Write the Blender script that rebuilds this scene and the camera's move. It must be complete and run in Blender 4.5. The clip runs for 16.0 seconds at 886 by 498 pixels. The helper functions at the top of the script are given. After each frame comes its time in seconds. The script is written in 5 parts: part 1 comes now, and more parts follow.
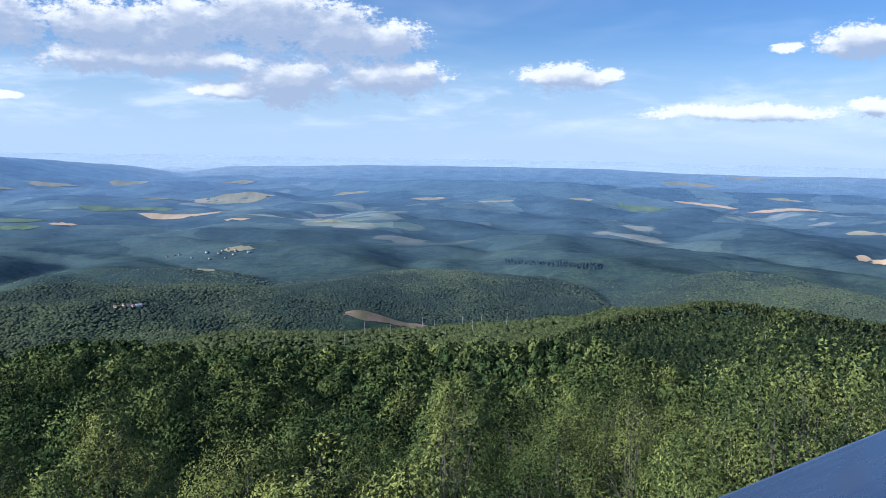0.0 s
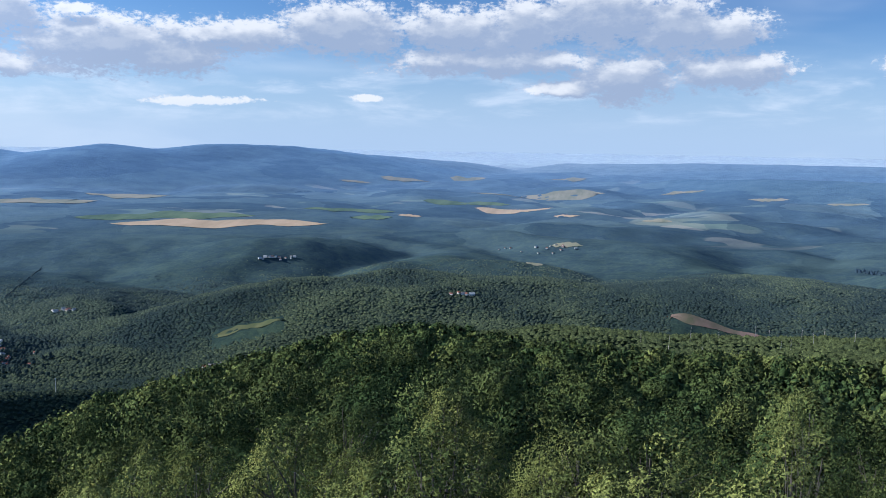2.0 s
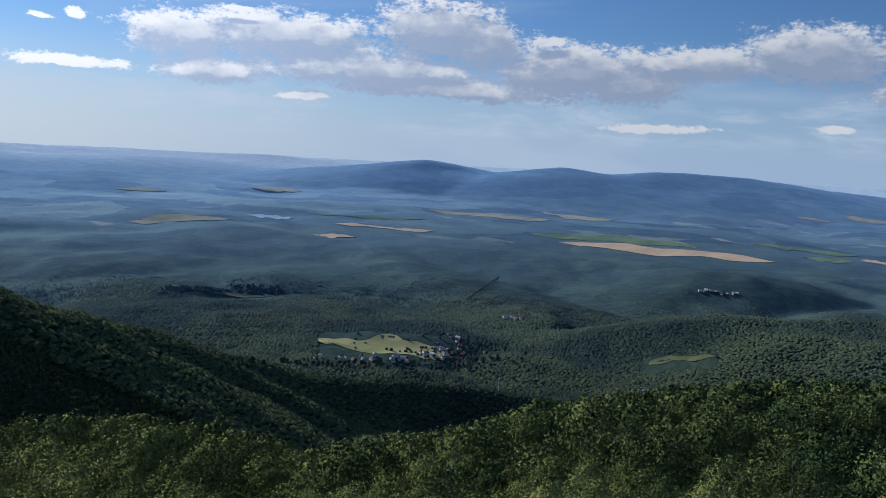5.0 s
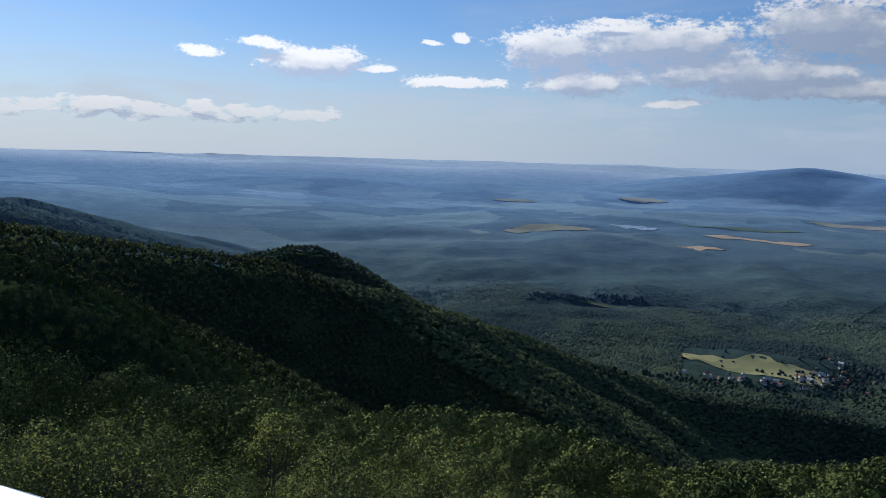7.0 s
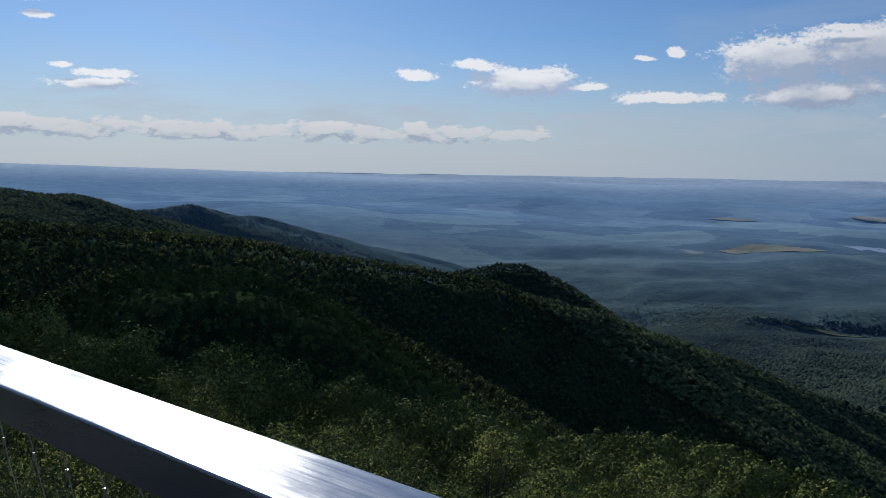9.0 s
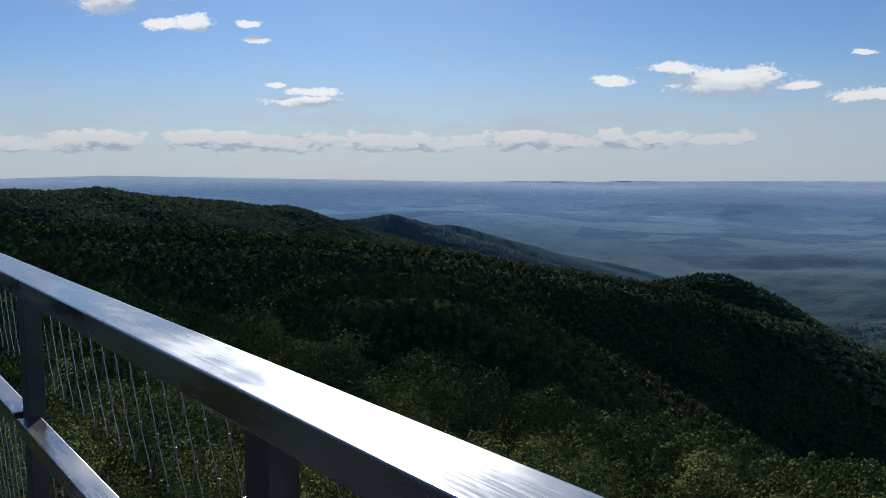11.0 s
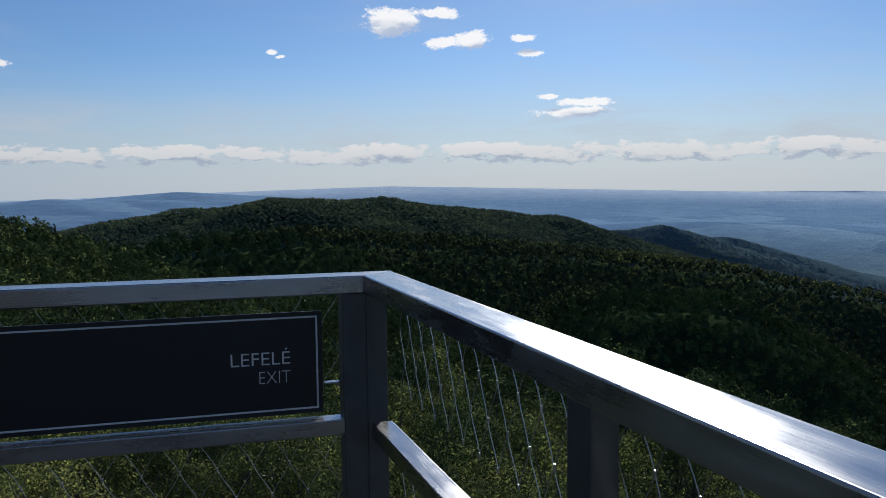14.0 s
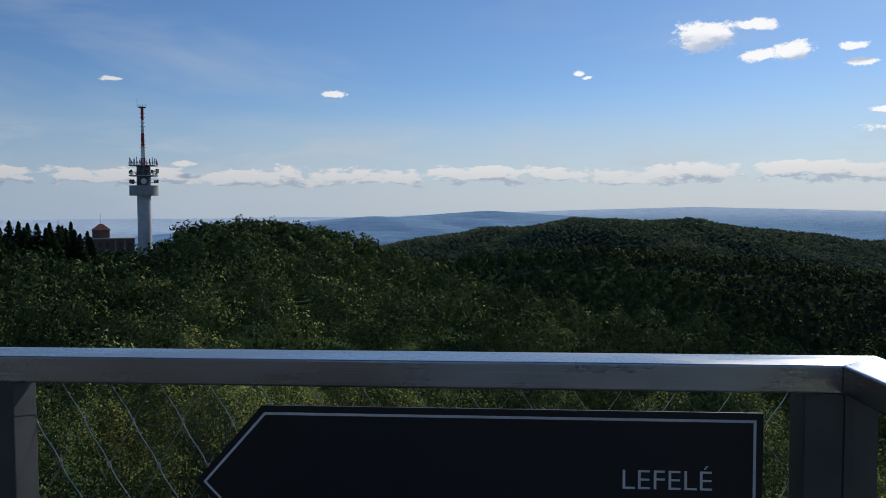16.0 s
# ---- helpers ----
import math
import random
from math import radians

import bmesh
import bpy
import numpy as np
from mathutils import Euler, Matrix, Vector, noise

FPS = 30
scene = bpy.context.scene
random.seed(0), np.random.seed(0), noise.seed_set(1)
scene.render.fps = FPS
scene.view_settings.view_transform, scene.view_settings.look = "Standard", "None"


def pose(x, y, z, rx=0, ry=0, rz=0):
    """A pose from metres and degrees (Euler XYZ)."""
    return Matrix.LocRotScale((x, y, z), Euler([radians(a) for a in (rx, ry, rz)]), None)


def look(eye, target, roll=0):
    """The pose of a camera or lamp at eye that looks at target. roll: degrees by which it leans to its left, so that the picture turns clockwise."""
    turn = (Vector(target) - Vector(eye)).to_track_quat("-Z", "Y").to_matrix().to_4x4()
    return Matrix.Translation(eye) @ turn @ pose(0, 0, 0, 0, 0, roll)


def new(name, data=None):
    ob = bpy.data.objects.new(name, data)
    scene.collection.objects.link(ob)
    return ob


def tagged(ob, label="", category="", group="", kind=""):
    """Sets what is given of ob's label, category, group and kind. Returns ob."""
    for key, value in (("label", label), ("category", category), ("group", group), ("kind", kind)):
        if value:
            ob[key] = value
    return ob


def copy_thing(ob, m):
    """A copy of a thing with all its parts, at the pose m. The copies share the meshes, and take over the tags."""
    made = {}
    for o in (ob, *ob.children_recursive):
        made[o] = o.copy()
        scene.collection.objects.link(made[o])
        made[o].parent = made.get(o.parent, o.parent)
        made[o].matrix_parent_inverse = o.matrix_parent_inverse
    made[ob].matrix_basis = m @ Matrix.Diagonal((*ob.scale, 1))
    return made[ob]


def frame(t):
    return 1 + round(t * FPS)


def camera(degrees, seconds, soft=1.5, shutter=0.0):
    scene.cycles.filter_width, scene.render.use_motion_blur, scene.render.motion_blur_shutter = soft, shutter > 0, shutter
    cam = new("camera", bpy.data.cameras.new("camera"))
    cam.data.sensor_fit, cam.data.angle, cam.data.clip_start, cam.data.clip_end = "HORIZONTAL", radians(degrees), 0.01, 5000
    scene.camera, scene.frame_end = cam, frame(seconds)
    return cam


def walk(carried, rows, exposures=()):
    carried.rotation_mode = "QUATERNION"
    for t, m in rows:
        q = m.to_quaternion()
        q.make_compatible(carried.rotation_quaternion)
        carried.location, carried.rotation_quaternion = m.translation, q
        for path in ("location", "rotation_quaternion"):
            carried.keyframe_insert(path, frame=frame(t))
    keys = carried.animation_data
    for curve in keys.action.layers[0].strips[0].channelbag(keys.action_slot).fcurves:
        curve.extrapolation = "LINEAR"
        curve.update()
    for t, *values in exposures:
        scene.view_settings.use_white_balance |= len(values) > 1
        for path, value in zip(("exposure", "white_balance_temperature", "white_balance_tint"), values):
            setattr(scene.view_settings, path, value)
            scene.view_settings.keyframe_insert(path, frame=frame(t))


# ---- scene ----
cam = camera(55.52, 16.0, soft=0.85)
PATH = [  # seconds, place, turn to the left, tilt, lean
    (0.0, 5.195, 5.573, 1.350, 0.00, -6.98, 1.05),
    (0.5, 5.068, 5.445, 1.349, 6.00, -7.42, 0.96),
    (1.0, 4.942, 5.316, 1.348, 11.64, -7.71, 0.74),
    (1.5, 4.815, 5.188, 1.348, 17.00, -7.68, 0.66),
    (2.0, 4.688, 5.059, 1.347, 22.13, -7.49, 0.84),
    (2.5, 4.562, 4.931, 1.346, 26.94, -7.22, 1.23),
    (3.0, 4.435, 4.803, 1.345, 31.68, -7.00, 1.65),
    (3.2, 4.384, 4.751, 1.345, 33.68, -6.93, 1.74),
    (5.3, 3.852, 4.212, 1.342, 55.50, -6.68, 3.01),
    (5.5, 3.802, 4.161, 1.341, 58.19, -6.75, 2.86),
    (6.0, 3.675, 4.032, 1.340, 64.92, -6.88, 2.57),
    (6.5, 3.548, 3.904, 1.340, 71.31, -6.97, 2.11),
    (7.0, 3.422, 3.775, 1.339, 76.39, -6.91, 1.69),
    (7.5, 3.295, 3.647, 1.338, 80.65, -6.62, 1.45),
    (8.0, 3.190, 3.447, 1.346, 84.04, -6.29, 1.29),
    (8.5, 3.112, 3.226, 1.380, 87.30, -6.08, 1.11),
    (11.0, 2.572, 2.520, 1.366, 103.80, -5.43, -0.32),
    (11.5, 2.443, 2.361, 1.354, 107.00, -5.21, -0.45),
    (12.0, 2.250, 2.119, 1.339, 109.71, -5.11, -0.48),
    (12.5, 2.132, 1.900, 1.346, 111.82, -5.12, -0.44),
    (13.0, 2.012, 1.717, 1.336, 114.24, -5.17, -0.44),
    (13.5, 1.868, 1.545, 1.341, 117.51, -4.98, -0.42),
    (14.0, 1.768, 1.352, 1.346, 121.97, -4.60, -0.64),
    (14.5, 1.665, 1.175, 1.347, 127.12, -3.93, -0.60),
    (15.0, 1.552, 1.048, 1.358, 132.71, -3.39, -0.47),
    (15.5, 1.440, 0.885, 1.352, 137.96, -3.18, -0.34),
    (16.0, 1.357, 0.683, 1.369, 142.31, -3.09, -0.29),
]
walk(cam, [(t, pose(x, y, z, 90 + tilt, 0, turn) @ pose(0, 0, 0, 0, 0, lean)) for t, x, y, z, turn, tilt, lean in PATH],
     exposures=[(0.0, 0.18, 5700, 10), (1.5, 0.06, 5700, 10), (3.0, -0.18, 5700, 10), (5.5, -0.56, 5800, 10), (6.6, -0.58, 5850, 10), (7.4, -0.76, 5900, 10), (8.0, -0.97, 5950, 10), (8.5, -0.92, 5950, 10), (11.0, -0.86, 6050, 10), (13.0, -0.78, 6100, 10), (16.0, -0.7, 6200, 10)])

# ---- light ----
SUN_AZ, SUN_EL = 110.0, 27.0          # azimuths are turns to the left of the y axis


def way(az, el=0.0):
    a, e = radians(az), radians(el)
    return Vector((-math.sin(a) * math.cos(e), math.cos(a) * math.cos(e), math.sin(e)))


sun = new("sun", bpy.data.lights.new("sun", "SUN"))
sun.data.energy, sun.data.angle, sun.data.color = 4.8, radians(0.55), (1.0, 0.94, 0.84)
sun.matrix_world = look((0, 0, 60), Vector((0, 0, 60)) - way(SUN_AZ, SUN_EL))


class Tree:
    """Short ways to wire nodes."""

    def __init__(self, tree):
        self.t = tree

    def node(self, kind, ins=None, **props):
        n = self.t.nodes.new(kind)
        for k, v in props.items():
            setattr(n, k, v)
        for k, v in (ins or {}).items():
            s = n.inputs[k]
            if isinstance(v, bpy.types.NodeSocket):
                self.t.links.new(v, s)
            else:
                s.default_value = v
        return n

    def math(self, op, a, b=None, c=None, clamp=False):
        ins = {0: a}
        if b is not None:
            ins[1] = b
        if c is not None:
            ins[2] = c
        return self.node("ShaderNodeMath", ins, operation=op, use_clamp=clamp).outputs[0]

    def vec(self, op, a, b=None, c=None):
        ins = {0: a}
        if b is not None:
            ins[1] = b
        if c is not None:
            ins[2] = c
        n = self.node("ShaderNodeVectorMath", ins, operation=op)
        return n.outputs[1] if op in ("LENGTH", "DOT_PRODUCT", "DISTANCE") else n.outputs[0]

    def noise(self, vec, scale, detail=4.0, rough=0.55, dist=0.0):
        return self.node("ShaderNodeTexNoise", {"Vector": vec, "Scale": scale, "Detail": detail, "Roughness": rough, "Distortion": dist})

    def step(self, v, a, b, lo=0.0, hi=1.0):
        return self.node("ShaderNodeMapRange", {0: v, 1: a, 2: b, 3: lo, 4: hi}, interpolation_type="SMOOTHSTEP").outputs[0]

    def mix(self, f, a, b, kind="MIX"):
        n = self.node("ShaderNodeMix", {0: f}, data_type="RGBA", blend_type=kind)
        for s, v in ((n.inputs[6], a), (n.inputs[7], b)):
            if isinstance(v, bpy.types.NodeSocket):
                self.t.links.new(v, s)
            else:
                s.default_value = (*v, 1.0)[:4]
        return n.outputs[2]

    def ramp(self, f, stops):
        n = self.node("ShaderNodeValToRGB", {0: f})
        e = n.color_ramp.elements
        while len(e) < len(stops):
            e.new(0.5)
        for el, (p, c) in zip(e, stops):
            el.position, el.color = p, (*c, 1.0)
        return n.outputs[0]


# clouds: azimuth, elevation, half width, half height, in degrees
CLOUDS = [(-7.8, 4.7, 3.1, 0.96), (-10.6, 4.9, 1.3, 0.57), (-25.9, 6.7, 2.6, 1.08), (-21.5, 6.4, 1.3, 0.33), (-19.1, 2.4, 6.3, 0.57), (-26.6, 2.8, 1.4, 0.57), (28.9, 7, 5.1, 1.9), (21.4, 7, 5.1, 1.72), (19.1, 5.1, 8.5, 1), (17, 7.4, 2.7, 1.9), (12, 8, 5.1, 2.17), (7.2, 7.3, 2.9, 2.17), (3.9, 6.9, 2.7, 1.22), (10.4, 4, 3.8, 1.72), (3.8, 4.5, 4.2, 1.27), (14.3, 3.4, 3, 0.57), (35.6, 6.4, 4.8, 1.08), (38.2, 2.2, 3.9, 0.36)]
CLOUDS += [(27.3, 2.6, 1.1, 0.25), (69.1, 6.6, 4.2, 1.54), (62.7, 7, 6.7, 1.54), (52.8, 7.9, 4.7, 2.17), (49.4, 7.2, 2.9, 1.72), (67.1, 4.5, 3.8, 0.9), (57.3, 5.1, 9.3, 1.18), (51.8, 4.1, 9.3, 0.65), (43.3, 5.6, 7.1, 1.9), (39.5, 4.9, 3.1, 1.27), (45.3, 7.5, 1.5, 0.39), (85.3, 1.8, 2.4, 0.32), (65.8, 8.4, 1.5, 0.22), (61.4, 3.2, 2, 0.25), (92.6, 5.7, 1.3, 0.43), (88.6, 6.4, 1.8, 0.43), (85.4, 5.3, 3.8, 1.08), (81.2, 5, 1.3, 0.25)]
CLOUDS += [(76, 4.3, 4.1, 0.39), (112.8, 4.5, 2.7, 0.32), (75.5, 7.2, 0.5, 0.36), (77.4, 6.9, 0.8, 0.18), (125.3, 10.5, 1.8, 1), (122.1, 11.1, 1.7, 0.36), (122, 9.2, 1.2, 0.43), (119.9, 9.3, 1.4, 0.57), (116.5, 9.4, 0.8, 0.25), (116.2, 8.4, 1, 0.25), (114.9, 5.5, 0.9, 0.22), (112.4, 5.1, 2.1, 0.28), (133.1, 8.5, 0.4, 0.18), (163.6, 7.9, 0.8, 0.18), (149.6, 7.3, 0.8, 0.25), (132.6, 8.2, 0.5, 0.14), (159.3, 2.7, 0.9, 0.22)]


def cloud_group():
    g = bpy.data.node_groups.new("cloud_cover", "ShaderNodeTree")
    g.interface.new_socket("place", in_out="INPUT", socket_type="NodeSocketVector")
    g.interface.new_socket("cover", in_out="OUTPUT", socket_type="NodeSocketFloat")
    g.interface.new_socket("heap", in_out="OUTPUT", socket_type="NodeSocketFloat")
    n = Tree(g)
    p = n.node("NodeGroupInput").outputs[0]
    flat = n.vec("MULTIPLY", p, (1.0, 1.7, 1.0))
    big = n.noise(flat, 0.42, 1.5)
    p1 = n.vec("MULTIPLY_ADD", n.vec("SUBTRACT", big.outputs[1], (0.5, 0.5, 0.5)), (1.5, 0.6, 0.0), p)
    near = None
    for az, el, w, h in CLOUDS:
        d = n.vec("LENGTH", n.vec("MULTIPLY_ADD", p1, (1 / w, 1 / h, 0.0), (-az / w, -el / h, 0.0)))
        near = d if near is None else n.node("ShaderNodeMath", {0: near, 1: d, 2: 0.4}, operation="SMOOTH_MIN").outputs[0]
    fine = n.noise(flat, 0.62, 4.5, 0.55)
    puff = n.noise(flat, 2.4, 3.0, 0.6)
    cover = n.math("MULTIPLY_ADD", n.math("SUBTRACT", fine.outputs[0], 0.5), 1.35, n.math("SUBTRACT", 1.08, near))
    heap = cover
    cover = n.math("MULTIPLY_ADD", n.math("SUBTRACT", puff.outputs[0], 0.5), 1.05, cover)
    curl = n.noise(n.vec("MULTIPLY", p, (1.0, 1.25, 1.0)), 5.2, 3.0, 0.6)
    cover = n.math("MULTIPLY_ADD", n.math("SUBTRACT", curl.outputs[0], 0.5), 0.42, cover)
    # a bank of small heaped clouds low over the horizon on the sunny side
    axes = n.node("ShaderNodeSeparateXYZ", {0: p}).outputs
    lump = n.noise(n.vec("MULTIPLY", p, (0.42, 1.0, 1.0)), 1.0, 6.0, 0.6).outputs[0]
    off = n.math("DIVIDE", n.math("SUBTRACT", axes[1], 1.85), 0.75)
    bank = n.math("SUBTRACT", n.math("MULTIPLY", n.math("SUBTRACT", lump, 0.40), 6.0), n.math("MULTIPLY", off, off))
    bank = n.math("SUBTRACT", bank, n.step(axes[0], 76.0, 90.0, 2.0, 0.0))
    n.node("NodeGroupOutput", {0: n.math("MAXIMUM", cover, bank), 1: n.math("MAXIMUM", heap, bank)})
    return g


world = bpy.data.worlds.new("sky")
scene.world = world
world.use_nodes = True
world.node_tree.nodes.clear()
w = Tree(world.node_tree)
sky = w.node("ShaderNodeTexSky", sky_type="NISHITA", sun_disc=False, sun_elevation=radians(SUN_EL), sun_rotation=radians(360 - SUN_AZ),
             altitude=900.0, air_density=1.0, dust_density=0.35, ozone_density=3.0)
to = w.node("ShaderNodeTexCoord").outputs["Generated"]
xyz = w.node("ShaderNodeSeparateXYZ", {0: to}).outputs
az = w.math("MULTIPLY", w.math("ARCTAN2", w.math("MULTIPLY", xyz[0], -1.0), xyz[1]), 57.2958)
el = w.math("MULTIPLY", w.math("ARCSINE", xyz[2]), 57.2958)
spot = w.node("ShaderNodeCombineXYZ", {0: az, 1: el, 2: 0.0}).outputs[0]
cover_of = cloud_group()
here, heap = w.node("ShaderNodeGroup", {0: spot}, node_tree=cover_of).outputs[:2]
sunward, heap_sunward = w.node("ShaderNodeGroup", {0: w.vec("ADD", spot, (0.3, 0.8, 0.0))}, node_tree=cover_of).outputs[:2]
body = w.step(here, -0.06, 0.42)
lit = w.step(w.math("ADD", w.math("MULTIPLY", w.math("SUBTRACT", here, sunward), 0.55), w.math("SUBTRACT", heap, heap_sunward)), -0.25, 0.7)
thick = w.step(heap_sunward, -0.2, 0.55)
near_sun = w.step(w.vec("DOT_PRODUCT", to, tuple(way(SUN_AZ, SUN_EL))), 0.3, 0.97)
white = w.mix(lit, (0.50, 0.56, 0.69), (0.94, 0.92, 0.90))
white = w.mix(w.math("MULTIPLY", thick, w.step(near_sun, 0.2, 1.0, 0.75, 0.35)), white, (0.36, 0.43, 0.56))
shy = w.step(w.vec("DOT_PRODUCT", to, tuple(way(SUN_AZ, SUN_EL))), -0.2, 0.95)
veil = w.step(el, -1.0, 8.5, 0.88, 0.0)      # pale air low over the horizon
air = w.mix(1.0, sky.outputs[0], w.mix(shy, (0.064, 0.079, 0.101), (0.086, 0.104, 0.127)), "MULTIPLY")
air = w.mix(veil, air, w.mix(near_sun, (0.51, 0.65, 0.84), (0.88, 0.93, 0.98)))
white = w.mix(1.0, white, w.mix(w.math("MULTIPLY", near_sun, w.step(el, 1.5, 5.0, 0.35, 1.0)), (1.0, 1.0, 1.0), (1.75, 1.72, 1.68)), "MULTIPLY")
thin = w.noise(w.vec("MULTIPLY", spot, (0.035, 0.16, 1.0)), 1.0, 4.0, 0.6, 0.5).outputs[0]
air = w.mix(w.step(thin, 0.46, 0.75, 0.0, 0.32), air, (0.80, 0.86, 0.93))
low = w.noise(w.vec("MULTIPLY", spot, (0.13, 0.55, 1.0)), 1.0, 5.0, 0.6, 0.3).outputs[0]
low = w.math("MULTIPLY", w.step(low, 0.44, 0.72, 0.0, 0.6), w.math("MULTIPLY", w.step(el, 0.3, 2.0), w.step(el, 6.0, 3.2)))
air = w.mix(low, air, (0.84, 0.89, 0.96))
seen = w.mix(w.math("MULTIPLY", body, w.step(el, 0.2, 2.6, 0.35, 0.95)), air, white)
w.node("ShaderNodeOutputWorld", {0: w.node("ShaderNodeBackground", {0: seen, 1: 1.0}).outputs[0]})

# ---- the lie of the land ----
EYE = np.array((2.6, 2.8, 1.35))
LIMIT, REACH = 600.0, 4250.0          # beyond LIMIT metres, distances are drawn together


def squeeze(r):
    over = np.maximum(r - LIMIT, 0.0)
    return np.where(r < LIMIT, 1.0, (LIMIT + over / (1 + over / REACH)) / np.maximum(r, 1.0))


def lattice(ix, iy, seed):
    n = (ix.astype(np.int64) * 374761393 + iy.astype(np.int64) * 668265263 + seed * 982451653) & 0x7FFFFFFF
    n = ((n ^ (n >> 13)) * 1274126177) & 0x7FFFFFFF
    return ((n ^ (n >> 16)) & 0xFFFF) / 65535.0


def hills(x, y, size, octaves=3, seed=1):
    total, amp, norm = 0.0, 1.0, 0.0
    for o in range(octaves):
        u, v = x / size, y / size
        iu, iv = np.floor(u), np.floor(v)
        fu, fv = u - iu, v - iv
        fu, fv = fu * fu * (3 - 2 * fu), fv * fv * (3 - 2 * fv)
        a, b = lattice(iu, iv, seed + o), lattice(iu + 1, iv, seed + o)
        c, d = lattice(iu, iv + 1, seed + o), lattice(iu + 1, iv + 1, seed + o)
        total = total + amp * ((a + (b - a) * fu) * (1 - fv) + (c + (d - c) * fu) * fv)
        norm, amp, size = norm + amp, amp * 0.5, size * 0.47
    return total / norm - 0.5


# the shoulder of the summit: azimuth, distance and elevation of its brow
BROW = [(-60, 150, -13.5), (-20, 150, -13.6), (-12, 220, -12.6), (-3, 280, -13.4), (8, 320, -13.9), (17, 350, -13.6), (22.5, 360, -12.6),
        (28, 350, -13.3), (35, 330, -14.9), (43, 320, -16.6), (50, 310, -19.4), (60, 300, -20.9), (67, 300, -18.9), (75, 290, -18.2),
        (83, 240, -18.6), (87, 200, -17.0), (95, 140, -16.0), (102, 95, -14.4), (105, 90, -12.8), (108.5, 95, -13.2), (115, 110, -10.2),
        (125, 130, -7.9), (134, 160, -6.85), (138, 180, -6.1), (146, 240, -3.2), (151, 300, -1.7), (156, 320, -1.3), (159.5, 330, -1.7),
        (161.3, 330, -3.1), (165.5, 330, -3.3), (168, 330, -2.8), (172, 320, -2.7), (200, 300, -3)]
TOPS = [(-60, -4.5), (-30, -5.0), (-26, -6.0), (-20, -7.2), (-12, -8.4), (0, -9.5), (22, -11), (43, -12), (62, -13), (83, -11), (102, -9.5), (125, -8.5), (150, -8), (200, -8)]

# crests: azimuth, distance, elevation; and the steepness of their flanks
CRESTS = [
    ([(147, 470, -3.9), (142, 480, -3.5), (131, 540, -2.5), (121.6, 620, -3.2), (110.7, 730, -4.75), (103, 820, -5.6), (95.3, 900, -6.95), (88, 980, -8.1),
      (81, 1080, -9.6), (75.6, 1180, -11.1), (67.8, 1380, -13.4), (60, 1600, -15.2), (53, 1800, -15.5), (44, 1950, -15.9)], 0.62),
    ([(112, 560, -6.6), (109, 480, -7.1), (104.3, 500, -6.9), (100.6, 530, -8.4), (94.6, 580, -11.4), (91, 610, -13.4), (88, 635, -15.5), (84, 660, -18.4)], 0.7),
    ([(84, 4860, -8), (88.5, 4610, -7.15), (92, 4480, -6.4), (95.6, 4360, -5.75), (99.2, 4230, -4.9), (101.7, 4110, -4.25), (103.2, 4050, -3.7), (105.4, 3980, -3.7), (107.5, 3860, -2.98), (109, 3740, -3.2), (111, 3610, -3.45)], 0.3),
    ([(106, 2250, -4.9), (111, 2000, -3.5), (112.6, 1950, -3.05), (114.8, 1850, -2.43), (118, 1800, -2.08), (121.6, 1750, -1.66), (124.6, 1700, -1.45), (126.2, 1650, -0.98), (130.4, 1600, -1.0), (133.4, 1600, -0.88), (136, 1650, -1.45), (139.4, 1700, -1.55), (142.5, 1750, -2.1), (145.6, 1800, -2.67)], 0.3),
    ([(93, 1330, -8.3), (90.8, 1310, -7.75), (88.9, 1290, -7.42), (86.6, 1270, -6.72), (85, 1270, -6.72), (83.5, 1280, -7.44), (82.3, 1290, -8.37), (80.3, 1310, -9.8)], 0.75),
    ([(22, 1550, -13.2), (14.6, 1400, -12.2), (8, 1350, -12.6), (-3, 1250, -11.7), (-8.5, 1150, -10.9), (-17.6, 1000, -9.5), (-23, 950, -9.8), (-32, 900, -10.8)], 0.34)]
